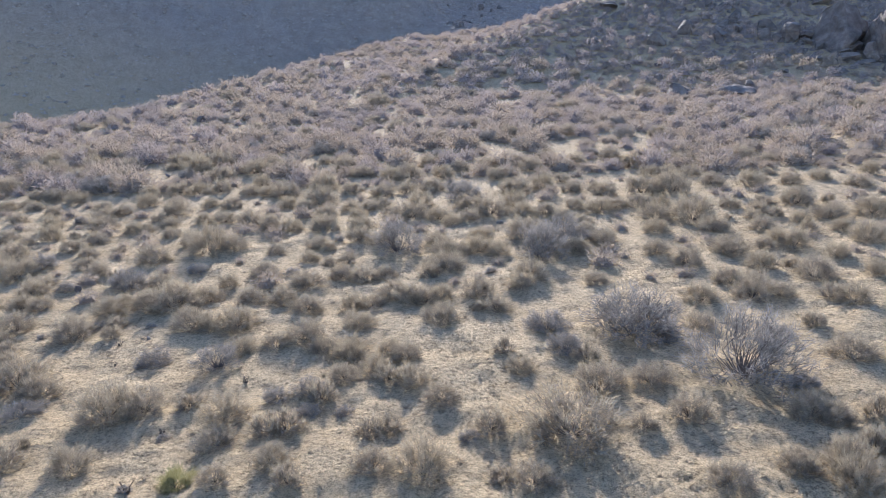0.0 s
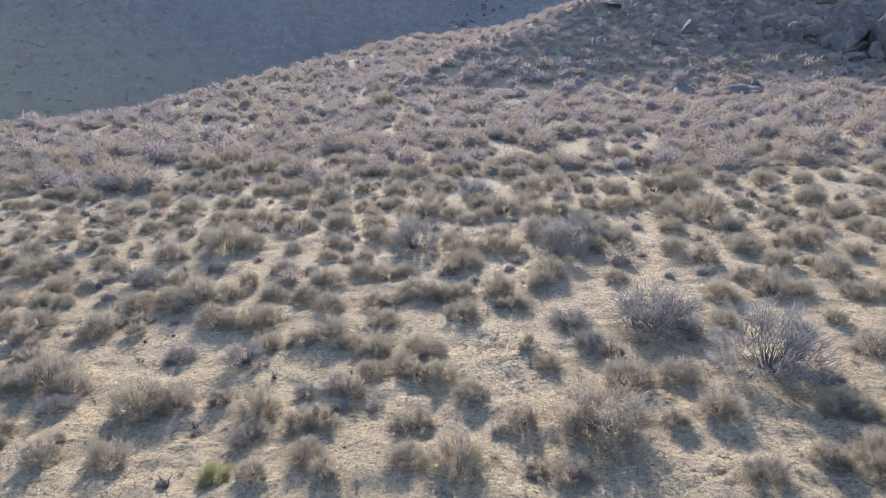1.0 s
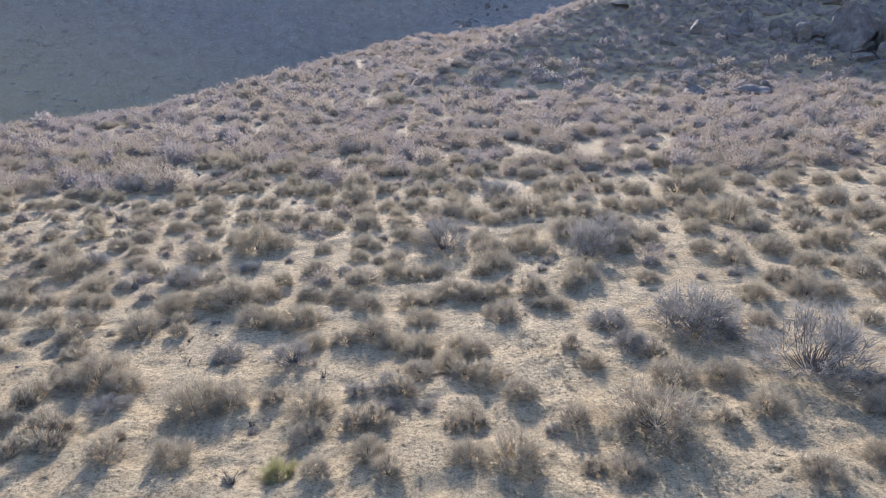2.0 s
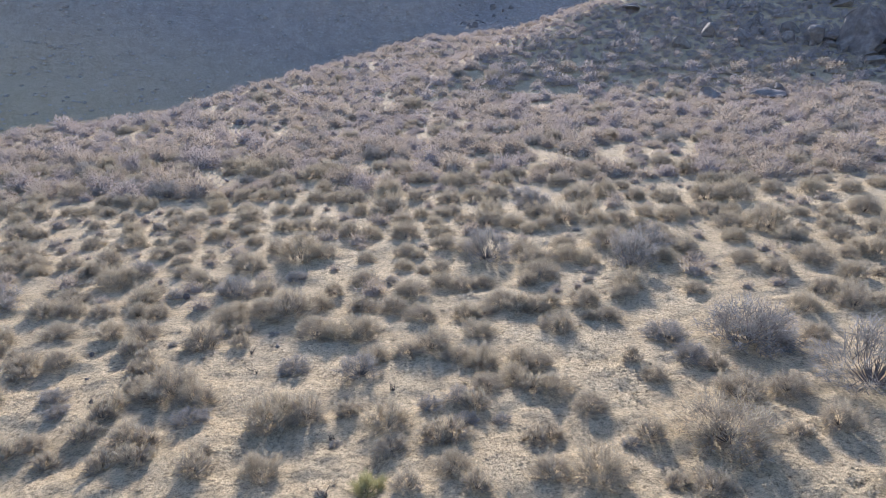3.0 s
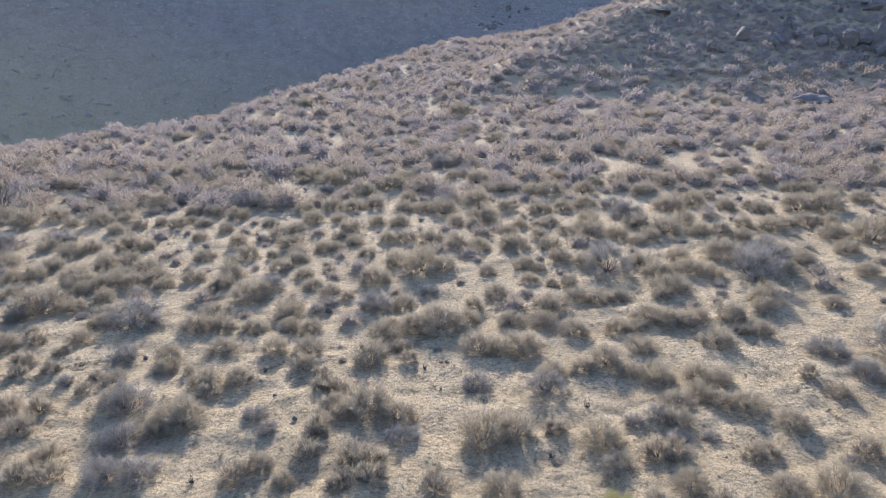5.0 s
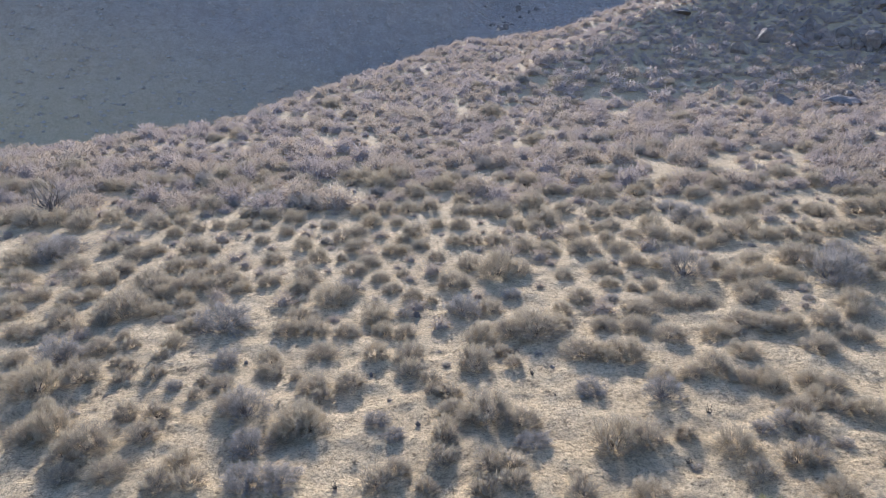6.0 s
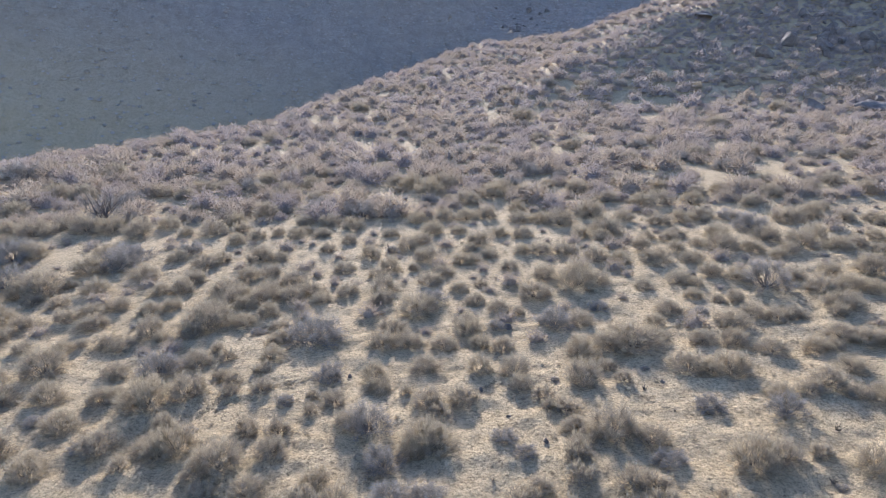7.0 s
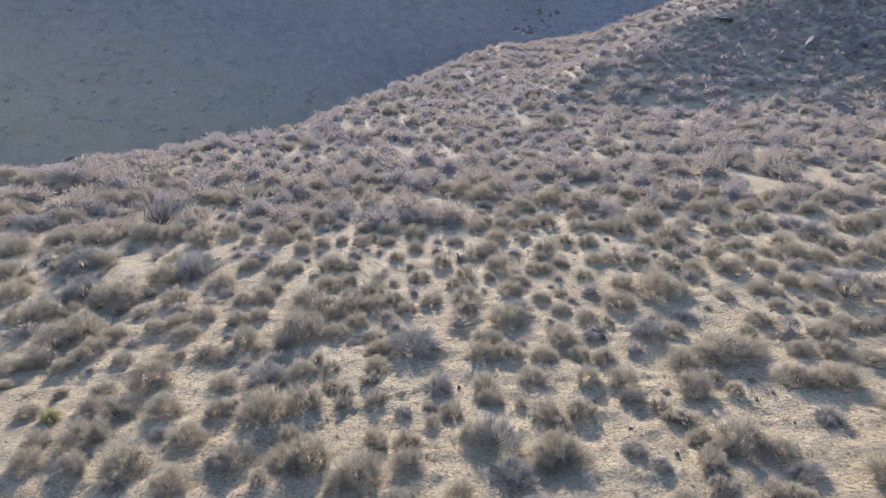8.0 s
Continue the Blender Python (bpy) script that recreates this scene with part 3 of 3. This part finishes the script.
plant_tan(
    (-11.60, 49.72, 0.79), (-16.80, 49.85, 0.99), (-50.64, 50.17, 0.81), (-26.81, 50.59, 0.90), (-18.90, 50.73, 0.40), (-8.13, 50.83, 0.61),
    (-34.26, 50.88, 0.81), (-15.84, 51.66, 1.03), (-50.12, 51.84, 0.62), (-17.91, 51.84, 0.83), (-22.24, 51.94, 0.82), (-29.18, 51.95, 0.87),
    (-36.42, 52.11, 0.83), (-46.75, 52.25, 0.84), (-42.43, 52.42, 1.05), (-44.48, 52.63, 1.04), (-45.74, 52.82, 0.63), (-19.15, 52.93, 0.84),
    (-31.97, 53.18, 0.84), (-25.58, 53.38, 0.85), (-33.79, 53.48, 0.85), (-52.61, 54.03, 1.08), (-29.25, 54.84, 0.87), (-27.71, 56.49, 0.90),
)
plant_tan(
    (-24.81, 56.94, 0.79), (-43.23, 59.97, 1.14), (-54.91, 60.29, 0.95), (-47.29, 60.49, 0.96), (-54.98, 62.73, 0.74), (-50.40, 63.11, 0.99),
    (-58.02, 63.67, 1.25), (-92.37, 143.40, 1.40),
)
plant_grey(
    (-6.17, 12.54, 0.16), (0.55, 14.01, 0.24), (-16.22, 14.45, 0.58), (-17.06, 14.51, 0.65), (-6.17, 14.60, 0.18), (-3.09, 15.22, 0.32),
    (-2.25, 15.24, 0.26), (8.40, 15.72, 0.39), (-9.96, 15.82, 0.49), (-3.98, 16.03, 0.33), (-3.24, 16.31, 0.44), (-17.48, 16.38, 0.66),
    (-13.64, 16.49, 0.34), (-14.14, 17.31, 0.39), (-26.15, 17.57, 0.32), (3.28, 18.31, 0.52), (-23.38, 18.58, 0.25),
    (-7.94, 18.72, 0.53), (9.23, 18.72, 0.38), (-28.35, 19.33, 0.35), (5.42, 19.54, 1.39), (3.06, 20.01, 0.69), (-20.82, 20.09, 0.31),
)
plant_grey(
    (-12.19, 20.87, 0.18), (-9.10, 21.46, 0.18), (-10.87, 21.69, 0.33), (-19.70, 21.79, 0.60), (-25.86, 22.88, 0.80), (-20.69, 25.17, 1.19),
    (1.77, 25.48, 0.26), (-13.80, 25.51, 0.38), (-11.49, 25.55, 0.80), (-23.12, 26.05, 0.34), (-5.65, 26.21, 0.35), (-9.45, 27.18, 0.45),
    (-28.42, 27.19, 0.23), (-16.34, 28.58, 0.67), (4.92, 29.42, 1.21), (-4.52, 30.83, 0.24), (-38.28, 31.66, 0.93), (2.63, 32.90, 0.23),
    (-37.24, 33.16, 1.24), (-32.64, 35.39, 1.18), (-18.46, 36.37, 0.38), (-32.62, 37.09, 1.21), (-29.65, 37.55, 0.78), (-39.37, 37.74, 1.39),
)
plant_grey(
    (1.22, 38.22, 1.08), (0.96, 40.41, 0.89), (-20.91, 44.37, 1.36), (-19.17, 45.62, 0.76), (-26.04, 46.10, 0.49), (-23.96, 46.16, 1.23),
    (-46.84, 46.43, 1.31), (-16.65, 47.37, 0.66), (-37.68, 50.07, 1.01), (-51.25, 60.16, 1.89),
)
plant_green(
    (-5.18, 12.67, 0.51), (-32.50, 20.68, 0.46),
)
plant_bare(
    (-38.07, 46.28, 1.88),
)
plant_open(
    (7.25, 16.42, 1.5), (-5.99, 18.06, 0.64), (-18.02, 18.15, 0.82), (3.77, 27.51, 1.18), (-1.85, 28.99, 1.13),
)

plant_mid(
    (20.2, 45.5, 0.67), (22.6, 46.4, 0.96), (19.0, 46.6, 0.89), (15.2, 46.6, 0.48), (26.8, 46.8, 0.69), (13.9, 47.3, 0.77), (11.1, 49.4, 0.58),
    (7.1, 49.9, 0.81), (10.2, 50.1, 0.59), (-0.3, 50.3, 0.82), (-3.0, 50.7, 0.94), (-10.8, 51.2, 0.95), (-7.2, 52.8, 0.70), (-30.2, 53.0, 0.98),
    (27.7, 53.6, 0.94), (24.3, 54.4, 0.96), (5.9, 54.6, 1.00), (-9.0, 54.8, 1.01), (32.0, 55.4, 0.97), (2.2, 56.0, 0.74), (-24.1, 56.5, 0.83),
    (-20.7, 56.8, 0.92), (16.7, 57.0, 1.04), (14.2, 57.5, 1.05), (8.2, 57.5, 0.68), (3.6, 58.2, 0.85), (-15.1, 58.5, 0.77), (-0.4, 58.9, 0.95),
)
plant_mid(
    (29.2, 59.2, 1.04), (10.1, 59.6, 0.87), (20.1, 59.9, 0.79), (5.4, 60.1, 0.88), (24.3, 60.6, 0.62), (-37.7, 62.7, 0.65), (14.7, 63.3, 0.83),
    (-14.2, 63.7, 0.84), (25.0, 63.8, 1.02), (-11.7, 63.9, 1.17), (1.6, 63.9, 0.94), (-3.9, 64.7, 1.14), (-8.0, 65.6, 0.77), (3.7, 65.9, 0.87),
    (32.8, 66.7, 1.07), (-16.9, 67.1, 0.98), (35.5, 68.1, 0.89), (-3.0, 68.1, 0.60), (38.4, 68.6, 0.90), (-6.5, 69.7, 1.02), (14.3, 70.8, 0.82),
    (-36.7, 71.5, 0.94), (-35.0, 72.1, 0.95), (26.1, 72.5, 0.63), (-21.7, 73.2, 0.96), (-32.8, 73.4, 1.18), (-43.5, 73.8, 0.86), (12.3, 74.6, 1.08),
)
plant_mid(
    (-0.4, 74.7, 0.65), (-15.3, 75.1, 1.09), (-13.1, 75.4, 0.77), (-6.9, 80.1, 1.45), (27.8, 80.4, 0.81), (-26.0, 82.1, 0.83), (22.3, 82.7, 1.20),
    (-29.1, 84.7, 0.86), (-33.0, 84.7, 1.23), (44.7, 84.7, 1.10), (3.5, 86.2, 0.56), (36.1, 88.7, 0.89), (-25.9, 90.8, 1.31), (-22.5, 91.4, 1.19),
    (16.2, 92.8, 1.00), (37.2, 94.1, 1.21), (2.6, 94.3, 1.22), (7.2, 94.8, 1.02), (-1.7, 96.8, 1.39), (-7.6, 96.9, 1.11), (-18.6, 105.7, 1.06),
    (-14.8, 107.2, 1.23),
)


# ---- brush too far to count ----
# bare patches of sand on the slope: x, y, half width, half depth
CLEARINGS = [
    (-31.5, 85.2, 1.3, 2.2), (-24.3, 88.7, 0.9, 3.0), (-23.8, 71.7, 0.6, 3.2), (-18.2, 65.0, 0.8, 3.1), (-20.5, 53.5, 0.6, 1.9), (-18.6, 48.6, 0.8, 3.2),
    (-33.8, 70.7, 0.8, 2.8), (-12.4, 45.9, 0.6, 1.8), (-8.8, 52.1, 0.6, 1.0), (-9.9, 83.9, 0.3, 3.0), (-5.3, 63.0, 0.6, 2.1), (-4.9, 57.1, 0.4, 1.6),
    (-2.1, 62.9, 0.5, 3.0), (-2.0, 72.9, 0.4, 3.7), (-4.3, 73.8, 1.0, 1.5), (-1.7, 89.9, 1.0, 1.3), (0.2, 53.1, 1.0, 1.6), (1.8, 72.0, 1.0, 1.5),
]
CLEARINGS += [
    (10.3, 87.1, 2.6, 2.1), (6.4, 80.7, 1.5, 2.3), (4.1, 53.5, 0.6, 1.9), (3.2, 49.7, 0.8, 1.3), (6.2, 50.2, 0.4, 1.3), (8.5, 52.5, 0.4, 2.8),
    (8.0, 47.1, 0.4, 1.2), (10.5, 47.6, 0.7, 1.2), (14.3, 52.9, 0.7, 1.9), (15.9, 57.3, 0.7, 1.1), (23.0, 58.6, 0.8, 1.1), (22.5, 52.0, 0.7, 1.0),
    (17.5, 49.3, 0.5, 1.1), (25.7, 53.7, 0.6, 1.0), (25.6, 49.8, 0.5, 1.7), (28.8, 51.1, 0.8, 1.0), (-38.3, 68.3, 1.6, 1.3), (-37.0, 81.1, 1.9, 2.5),
]


def free(x, y, ease=0.75):
    """Whether no planted shrub and no bare patch is here."""
    if any(((x - a) / (w + 0.4)) ** 2 + ((y - b) / (d + 0.4)) ** 2 < 1 for a, b, w, d in CLEARINGS):
        return False
    return not (((PLANTED[:, 0] - x) ** 2 + (PLANTED[:, 1] - y) ** 2) < (ease * PLANTED[:, 2] + 0.35) ** 2).any()


PLANTED = np.array(placed)


def puff(rng, count, wide, tall, long, core=0.5):
    """A lumpy mound of fine twigs round a small packed heart. Vertices and faces."""
    a, b, k = rng.uniform(0, 6.283, 3)

    def swell(turn, c):
        return 1 + 0.17 * np.sin(3 * turn + a) * np.sqrt(1 - c * c) + 0.12 * np.sin(5 * turn + 4 * c + b) + 0.07 * np.sin(9 * c + k)

    ring, step = np.meshgrid(np.array([0.0, 0.55]), np.arange(6) * np.pi / 3, indexing="ij")
    size = core * swell(step, ring) * rng.uniform(0.85, 1.1, ring.shape)
    s = np.sqrt(1 - ring**2)
    heart = np.stack([np.cos(step) * s * size, np.sin(step) * s * size, ring * tall * size - 0.06], -1).reshape(-1, 3)
    heart = np.vstack([heart, [[0, 0, tall * core]]])
    faces = [(j, (j + 1) % 6, 6 + (j + 1) % 6) for j in range(6)] + [(j, 6 + (j + 1) % 6, 6 + j) for j in range(6)]
    faces += [(6 + j, 6 + (j + 1) % 6, 12) for j in range(6)]
    turn, c = rng.uniform(0, 6.283, count), rng.uniform(0.0, 1, count)
    s = np.sqrt(1 - c * c)
    out = np.stack([np.cos(turn) * s, np.sin(turn) * s, c * tall], 1) * swell(turn, c)[:, None]
    depth = rng.uniform(core - 0.1, 0.92, (count, 1))
    root = out * depth
    way = unit(unit(out) + np.array([0, 0, 0.12]) + rng.normal(size=(count, 3)) * 0.5)
    side = unit(np.cross(way, rng.normal(size=(count, 3)))) * wide * 0.5 * rng.uniform(0.6, 1.3, (count, 1)) * (2.0 - 1.1 * depth)
    tip = root + way * rng.uniform(0.55, 1.15, (count, 1)) * long
    verts = np.stack([root - side, root + side, tip], 1).reshape(-1, 3)
    return np.vstack([heart, verts]), np.vstack([np.array(faces), 13 + np.arange(len(verts)).reshape(-1, 3)])


def tuft_clump(rng, count, wide, tall, long):
    """A loose tuft of dry stalks: vertices and faces."""
    turn, c = rng.uniform(0, 6.283, count), rng.uniform(0.15, 1, count)
    s = np.sqrt(1 - c * c)
    way = np.stack([np.cos(turn) * s, np.sin(turn) * s, c * tall], 1)
    root = way * 0.1 * np.array([1, 1, 0])
    side = unit(np.cross(way, rng.normal(size=(count, 3)))) * wide * 0.5
    tip = root + way * rng.uniform(0.6, 1.3, (count, 1)) * long * 2
    verts = np.stack([root - side, root + side, tip], 1).reshape(-1, 3)
    return verts, np.arange(len(verts)).reshape(-1, 3)


def scatter(rng, tries, gap, inside, small=0.45, more=0.9):
    """Spots at least about gap apart, where inside(x, y) allows."""
    xy, size = [], []
    cells = {}
    for _ in range(tries):
        x, y = inside(rng)
        if x is None:
            continue
        r = small + more * rng.random() ** 1.7
        key = (int(x // 2), int(y // 2))
        near = [q for i in (-1, 0, 1) for j in (-1, 0, 1) for q in cells.get((key[0] + i, key[1] + j), ())]
        if any((q[0] - x) ** 2 + (q[1] - y) ** 2 < (gap * (q[2] + r)) ** 2 for q in near):
            continue
        cells.setdefault(key, []).append((x, y, r))
        xy.append((x, y, r))
    return xy


def far_brush(name, label, spots, mat, count, wide, long, seed, shape=puff):
    rng = np.random.default_rng(seed)
    kinds = [shape(rng, count, wide, 0.85 + 0.1 * (i % 3), long) for i in range(8)]
    parts, faces, total = [], [], 0
    for x, y, r in spots:
        a = rng.uniform(0, 6.283)
        v, f = kinds[rng.integers(8)]
        k = v * r
        ca, sa = math.cos(a), math.sin(a)
        parts.append(np.stack([x + k[:, 0] * ca - k[:, 1] * sa, y + k[:, 0] * sa + k[:, 1] * ca, level(x, y) + k[:, 2]], 1))
        faces.append(f + total)
        total += len(v)
    ob = new(name, mesh_of(name, np.concatenate(parts), np.concatenate(faces), mat, flat=False))
    return tagged(ob, label, "shrubs", kind="stuff")


def crest(x):
    return float(np.interp(x, CREST_X, CREST_Y))


def on_fan(rng):
    y = 43 + 142 * rng.random() ** 0.8
    x = rng.uniform(-26 - 0.66 * y, 8 + 0.64 * y)
    if x > hill_edge(y) and y > 100 or y > crest(x) + 4:
        return None, None
    return (x, y) if y > 112 or free(x, y) else (None, None)


def on_hill(rng):
    y = rng.uniform(100, 165)
    x = rng.uniform(hill_edge(y), 20 + 0.64 * y)
    return (x, y) if x > hill_edge(y) else (None, None)


def on_mountain(rng):
    y = rng.uniform(100, 275)
    x = rng.uniform(-40 - 0.66 * y, 60 + 0.2 * y)
    return (x, y) if y > crest(x) + 8 else (None, None)


def round_about(rng):
    x, y = rng.uniform(-75, 50), rng.uniform(-30, 45)
    return (None, None) if y > 10.5 and -22 - 0.64 * y < x < 2 + 0.62 * y else (x, y)


rng = np.random.default_rng(77)
fan = scatter(rng, 20000, 0.63, on_fan, 0.55, 1.1)
first_fan = [s for s in fan if s[1] < 60]
near_fan = [s for s in fan if 60 <= s[1] < 84]
back_fan = [s for s in fan if s[1] >= 84]
far_brush("brush_on_slope", "tan dry brush covering the sandy slope", [s for i, s in enumerate(first_fan) if i % 3], SCRUB, 640, 0.055, 0.19, 1)
far_brush("grey_brush_on_slope", "grey twiggy brush among the tan brush", [s for i, s in enumerate(first_fan) if i % 3 == 0], GREY_SCRUB, 640, 0.055, 0.19, 2)
far_brush("brush_up_the_slope", "tan dry brush higher up the slope", [s for i, s in enumerate(near_fan) if i % 2], SCRUB, 480, 0.07, 0.19, 11)
far_brush("grey_brush_up_the_slope", "grey dry brush higher up the slope", [s for i, s in enumerate(near_fan) if i % 2 == 0], GREY_SCRUB, 480, 0.07, 0.19, 12)
far_brush("brush_on_crest", "tan dry brush up to the crest", [s for i, s in enumerate(back_fan) if i % 2], SCRUB, 240, 0.1, 0.2, 3)
far_brush("grey_brush_on_crest", "grey dry brush up to the crest", [s for i, s in enumerate(back_fan) if i % 2 == 0], GREY_SCRUB, 240, 0.1, 0.2, 7)
far_brush("brush_on_hill", "grey and tan brush on the stony hillside", scatter(rng, 9000, 0.66, on_hill, 0.5, 1.1), GREY_SCRUB, 200, 0.11, 0.2, 4)
far_brush("brush_on_mountain", "dull scrub on the shaded mountain side", scatter(rng, 9000, 0.8, on_mountain, 0.3, 0.55), PALE_SCRUB, 34, 0.3, 0.35, 5)
far_brush("brush_round_about", "tan dry brush on sand", scatter(np.random.default_rng(91), 2600, 0.85, round_about), SCRUB, 150, 0.08, 0.22, 6)


# ---- small dry tufts and clods on the sand ----
def between(rng):
    y = rng.uniform(11.5, 45)
    x = rng.uniform(-22 - 0.64 * y, 2 + 0.62 * y)
    return (x, y) if all((x - a) ** 2 + (y - b) ** 2 > (0.8 * c) ** 2 for a, b, c in placed) else (None, None)


far_brush("dry_grass_tufts", "short dry grass tufts and twigs on pale sand", scatter(rng, 900, 1.1, between, 0.1, 0.16), STRAW, 26, 0.06, 0.5, 8, tuft_clump)


def infill(rng):
    y = rng.uniform(24, 46)
    x = rng.uniform(-22 - 0.64 * y, 2 + 0.62 * y)
    return (x, y) if all((x - a) ** 2 + (y - b) ** 2 > (c + 0.45) ** 2 for a, b, c in placed) else (None, None)


far_brush("low_brush", "low tan dry brush between the larger shrubs", scatter(rng, 1700, 0.95, infill, 0.26, 0.5), SCRUB, 300, 0.06, 0.22, 15)


def clod_field(spots, seed):
    rng = np.random.default_rng(seed)
    ring = [(math.cos(k * 1.257), math.sin(k * 1.257)) for k in range(5)]
    verts, faces = [], []
    for x, y, r in spots:
        z, base, a = level(x, y), len(verts), rng.uniform(0, 6.28)
        for c, s in ring:
            k = r * rng.uniform(0.7, 1.3)
            verts.append((x + k * (c * math.cos(a) - s * math.sin(a)), y + 0.7 * k * (c * math.sin(a) + s * math.cos(a)), z - 0.01))
        verts.append((x + rng.normal() * 0.2 * r, y + rng.normal() * 0.2 * r, z + r * rng.uniform(0.25, 0.6)))
        faces += [(base + k, base + (k + 1) % 5, base + 5) for k in range(5)]
    return verts, faces


def trail(rng, a, b, count, wide):
    """Clods kicked up along an animal track."""
    out = []
    for _ in range(count):
        t = rng.random()
        out.append((a[0] + (b[0] - a[0]) * t + rng.normal() * wide, a[1] + (b[1] - a[1]) * t + rng.normal() * wide, rng.uniform(0.025, 0.07)))
    return out


clod_spots = [(x, y, 0.015 + 0.04 * rng.random() ** 2) for x, y in zip(rng.uniform(-42, 18, 20000), rng.uniform(11, 34, 20000))]
for a, b, wide in TRAILS:
    clod_spots += trail(rng, a, b, int(45 * math.hypot(b[0] - a[0], b[1] - a[1])), wide)
earth = new("clods", mesh_of("clods", *clod_field(clod_spots, 9), SAND))
tagged(earth, "small clods and pebbles of trodden tan sand", "clods", kind="stuff")


# ---- boulders ----
def boulder_mesh(seed, fine=3):
    """Granite split along joints: a ball cut by a dozen planes, its faces roughened."""
    dice = random.Random(seed)
    bm = bmesh.new()
    bmesh.ops.create_icosphere(bm, subdivisions=fine, radius=1.0)
    cuts = []
    for _ in range(15):
        way = Vector((dice.gauss(0, 1), dice.gauss(0, 1), dice.gauss(0, 0.8))).normalized()
        cuts.append((way, dice.uniform(0.32, 0.78)))
    shift = Vector((seed * 3.1, seed * 1.7, seed * 2.3))
    for v in bm.verts:
        for way, far in cuts:
            over = v.co.dot(way) - far
            if over > 0:
                v.co -= way * over
        v.co += v.co.normalized() * (0.09 * noise.noise(v.co * 3.0 + shift) + 0.05 * noise.noise(v.co * 9.0 + shift))
        v.co.z *= 0.8
    me = bpy.data.meshes.new("boulder")
    bm.to_mesh(me)
    bm.free()
    me.materials.append(ROCK)
    return me


boulder_meshes = [boulder_mesh(i + 1) for i in range(7)]
block_meshes = [boulder_mesh(i + 21, 4) for i in range(6)]


def boulder(x, y, size, squash=1.0, label="weathered grey-brown granite boulder on the hillside"):
    ob = new("boulder", dice.choice(block_meshes if size > 1.2 else boulder_meshes))
    ob.matrix_basis = pose(x, y, level(x, y) + 0.18 * size * squash, dice.uniform(-12, 12), dice.uniform(-12, 12), dice.uniform(0, 360)) @ Matrix.Diagonal(
        (size, size * dice.uniform(0.75, 1.1), size * squash, 1)
    )
    return tagged(ob, label, "boulder", "boulders on the hillside")


boulder(26.2, 82.6, 2.9, 0.6)
boulder(32.4, 81.7, 2.8, 0.6)
boulder(34.5, 84.5, 0.9)
boulder(30.0, 84.0, 0.8)
for x, y, size in ((38.3, 106.3, 2.0), (47.6, 104.8, 2.5), (46.2, 104.6, 1.1), (49.6, 103.4, 1.3), (35.4, 86.9, 0.7), (36.4, 86.3, 0.5), (33.6, 81.2, 0.6), (28.4, 84.6, 0.6)):
    boulder(x, y, size)
outcrop = "dark weathered granite outcrop block on the hillside"
for x, y, size, squash in (
    (53.2, 101.8, 5.6, 1.3), (57.6, 98.6, 6.2, 1.2), (62.0, 101.5, 6.0, 1.3), (54.8, 96.2, 2.4, 1.0), (51.4, 96.4, 1.8, 0.9), (51.2, 102.5, 2.2, 1.0),
    (53.0, 94.8, 1.4, 0.8), (56.4, 93.8, 2.2, 0.9), (60.0, 95.2, 3.0, 1.0), (52.2, 99.0, 1.7, 1.0), (57.5, 104.5, 3.0, 1.1),
):
    boulder(x, y, size, squash, outcrop)
for _ in range(18):
    boulder(dice.uniform(49, 67), dice.uniform(92, 106), dice.uniform(0.9, 2.6), dice.uniform(0.8, 1.3), outcrop)
for _ in range(400):
    x = dice.uniform(18, 95)
    y = dice.uniform(90, 165)
    if hill_edge(y) + 7 < x < 0.66 * y + 6 and dice.random() < 0.2 + x / 90:
        boulder(x, y, 0.5 + 1.5 * dice.random() ** 2, dice.uniform(0.7, 1.1))
for _ in range(26):
    y = dice.uniform(200, 275)
    boulder(8 + (y - 215) * 0.12 + dice.gauss(0, 5), y, 0.5 + 1.2 * dice.random() ** 2, label="pale granite boulder in the shaded gully")


# ---- single stones and dead wood on the sand ----
def stone(x, y, size):
    ob = new("stone", dice.choice(boulder_meshes))
    ob.matrix_basis = pose(x, y, level(x, y) + 0.25 * size, dice.uniform(-20, 20), dice.uniform(-20, 20), dice.uniform(0, 360)) @ Matrix.Diagonal(
        (1.4 * size, 1.25 * size, 1.3 * size, 1)
    )
    return tagged(ob, "dark rounded stone lying on pale sand", "stone", "loose stones on the sand")


for x, y, size in (
    (-13.3, 25.4, 0.18), (-14.6, 20.5, 0.09), (-13.9, 18.7, 0.09), (-8.8, 20.5, 0.10), (-19.0, 21.9, 0.10), (-18.3, 48.3, 0.18),
    (-13.0, 17.1, 0.10), (-25.4, 60.8, 0.42), (-38.2, 63.9, 0.5), (-24.4, 74.3, 0.45),
):
    stone(x, y, size)


def dead_wood(x, y, size, seed):
    """A broken dead stub with a few crooked sticks."""
    rng = np.random.default_rng(seed)
    root, end = branch_set(rng, 6, 1.3, 0.1, 0.25)
    top = new("dead_stub", mesh_of("dead_stub", *stems_mesh(rng, root * 0.3, end, 0.16, 4, 0.12), STEM))
    top.matrix_basis = pose(x, y, level(x, y), 0, 0, seed * 40) @ Matrix.Diagonal((size, size, size * 1.2, 1))
    return tagged(top, "dead dark broken stub of a shrub on sand", "dead wood", "dead stubs on the sand")


for i, (x, y, size) in enumerate(
    ((-6.1, 12.5, 0.24), (-5.0, 17.1, 0.2), (-6.3, 14.8, 0.18), (-9.0, 18.6, 0.14), (-18.6, 36.4, 0.42), (-9.5, 20.1, 0.2), (-14.9, 14.3, 0.24))
):
    dead_wood(x, y, size, i + 3)
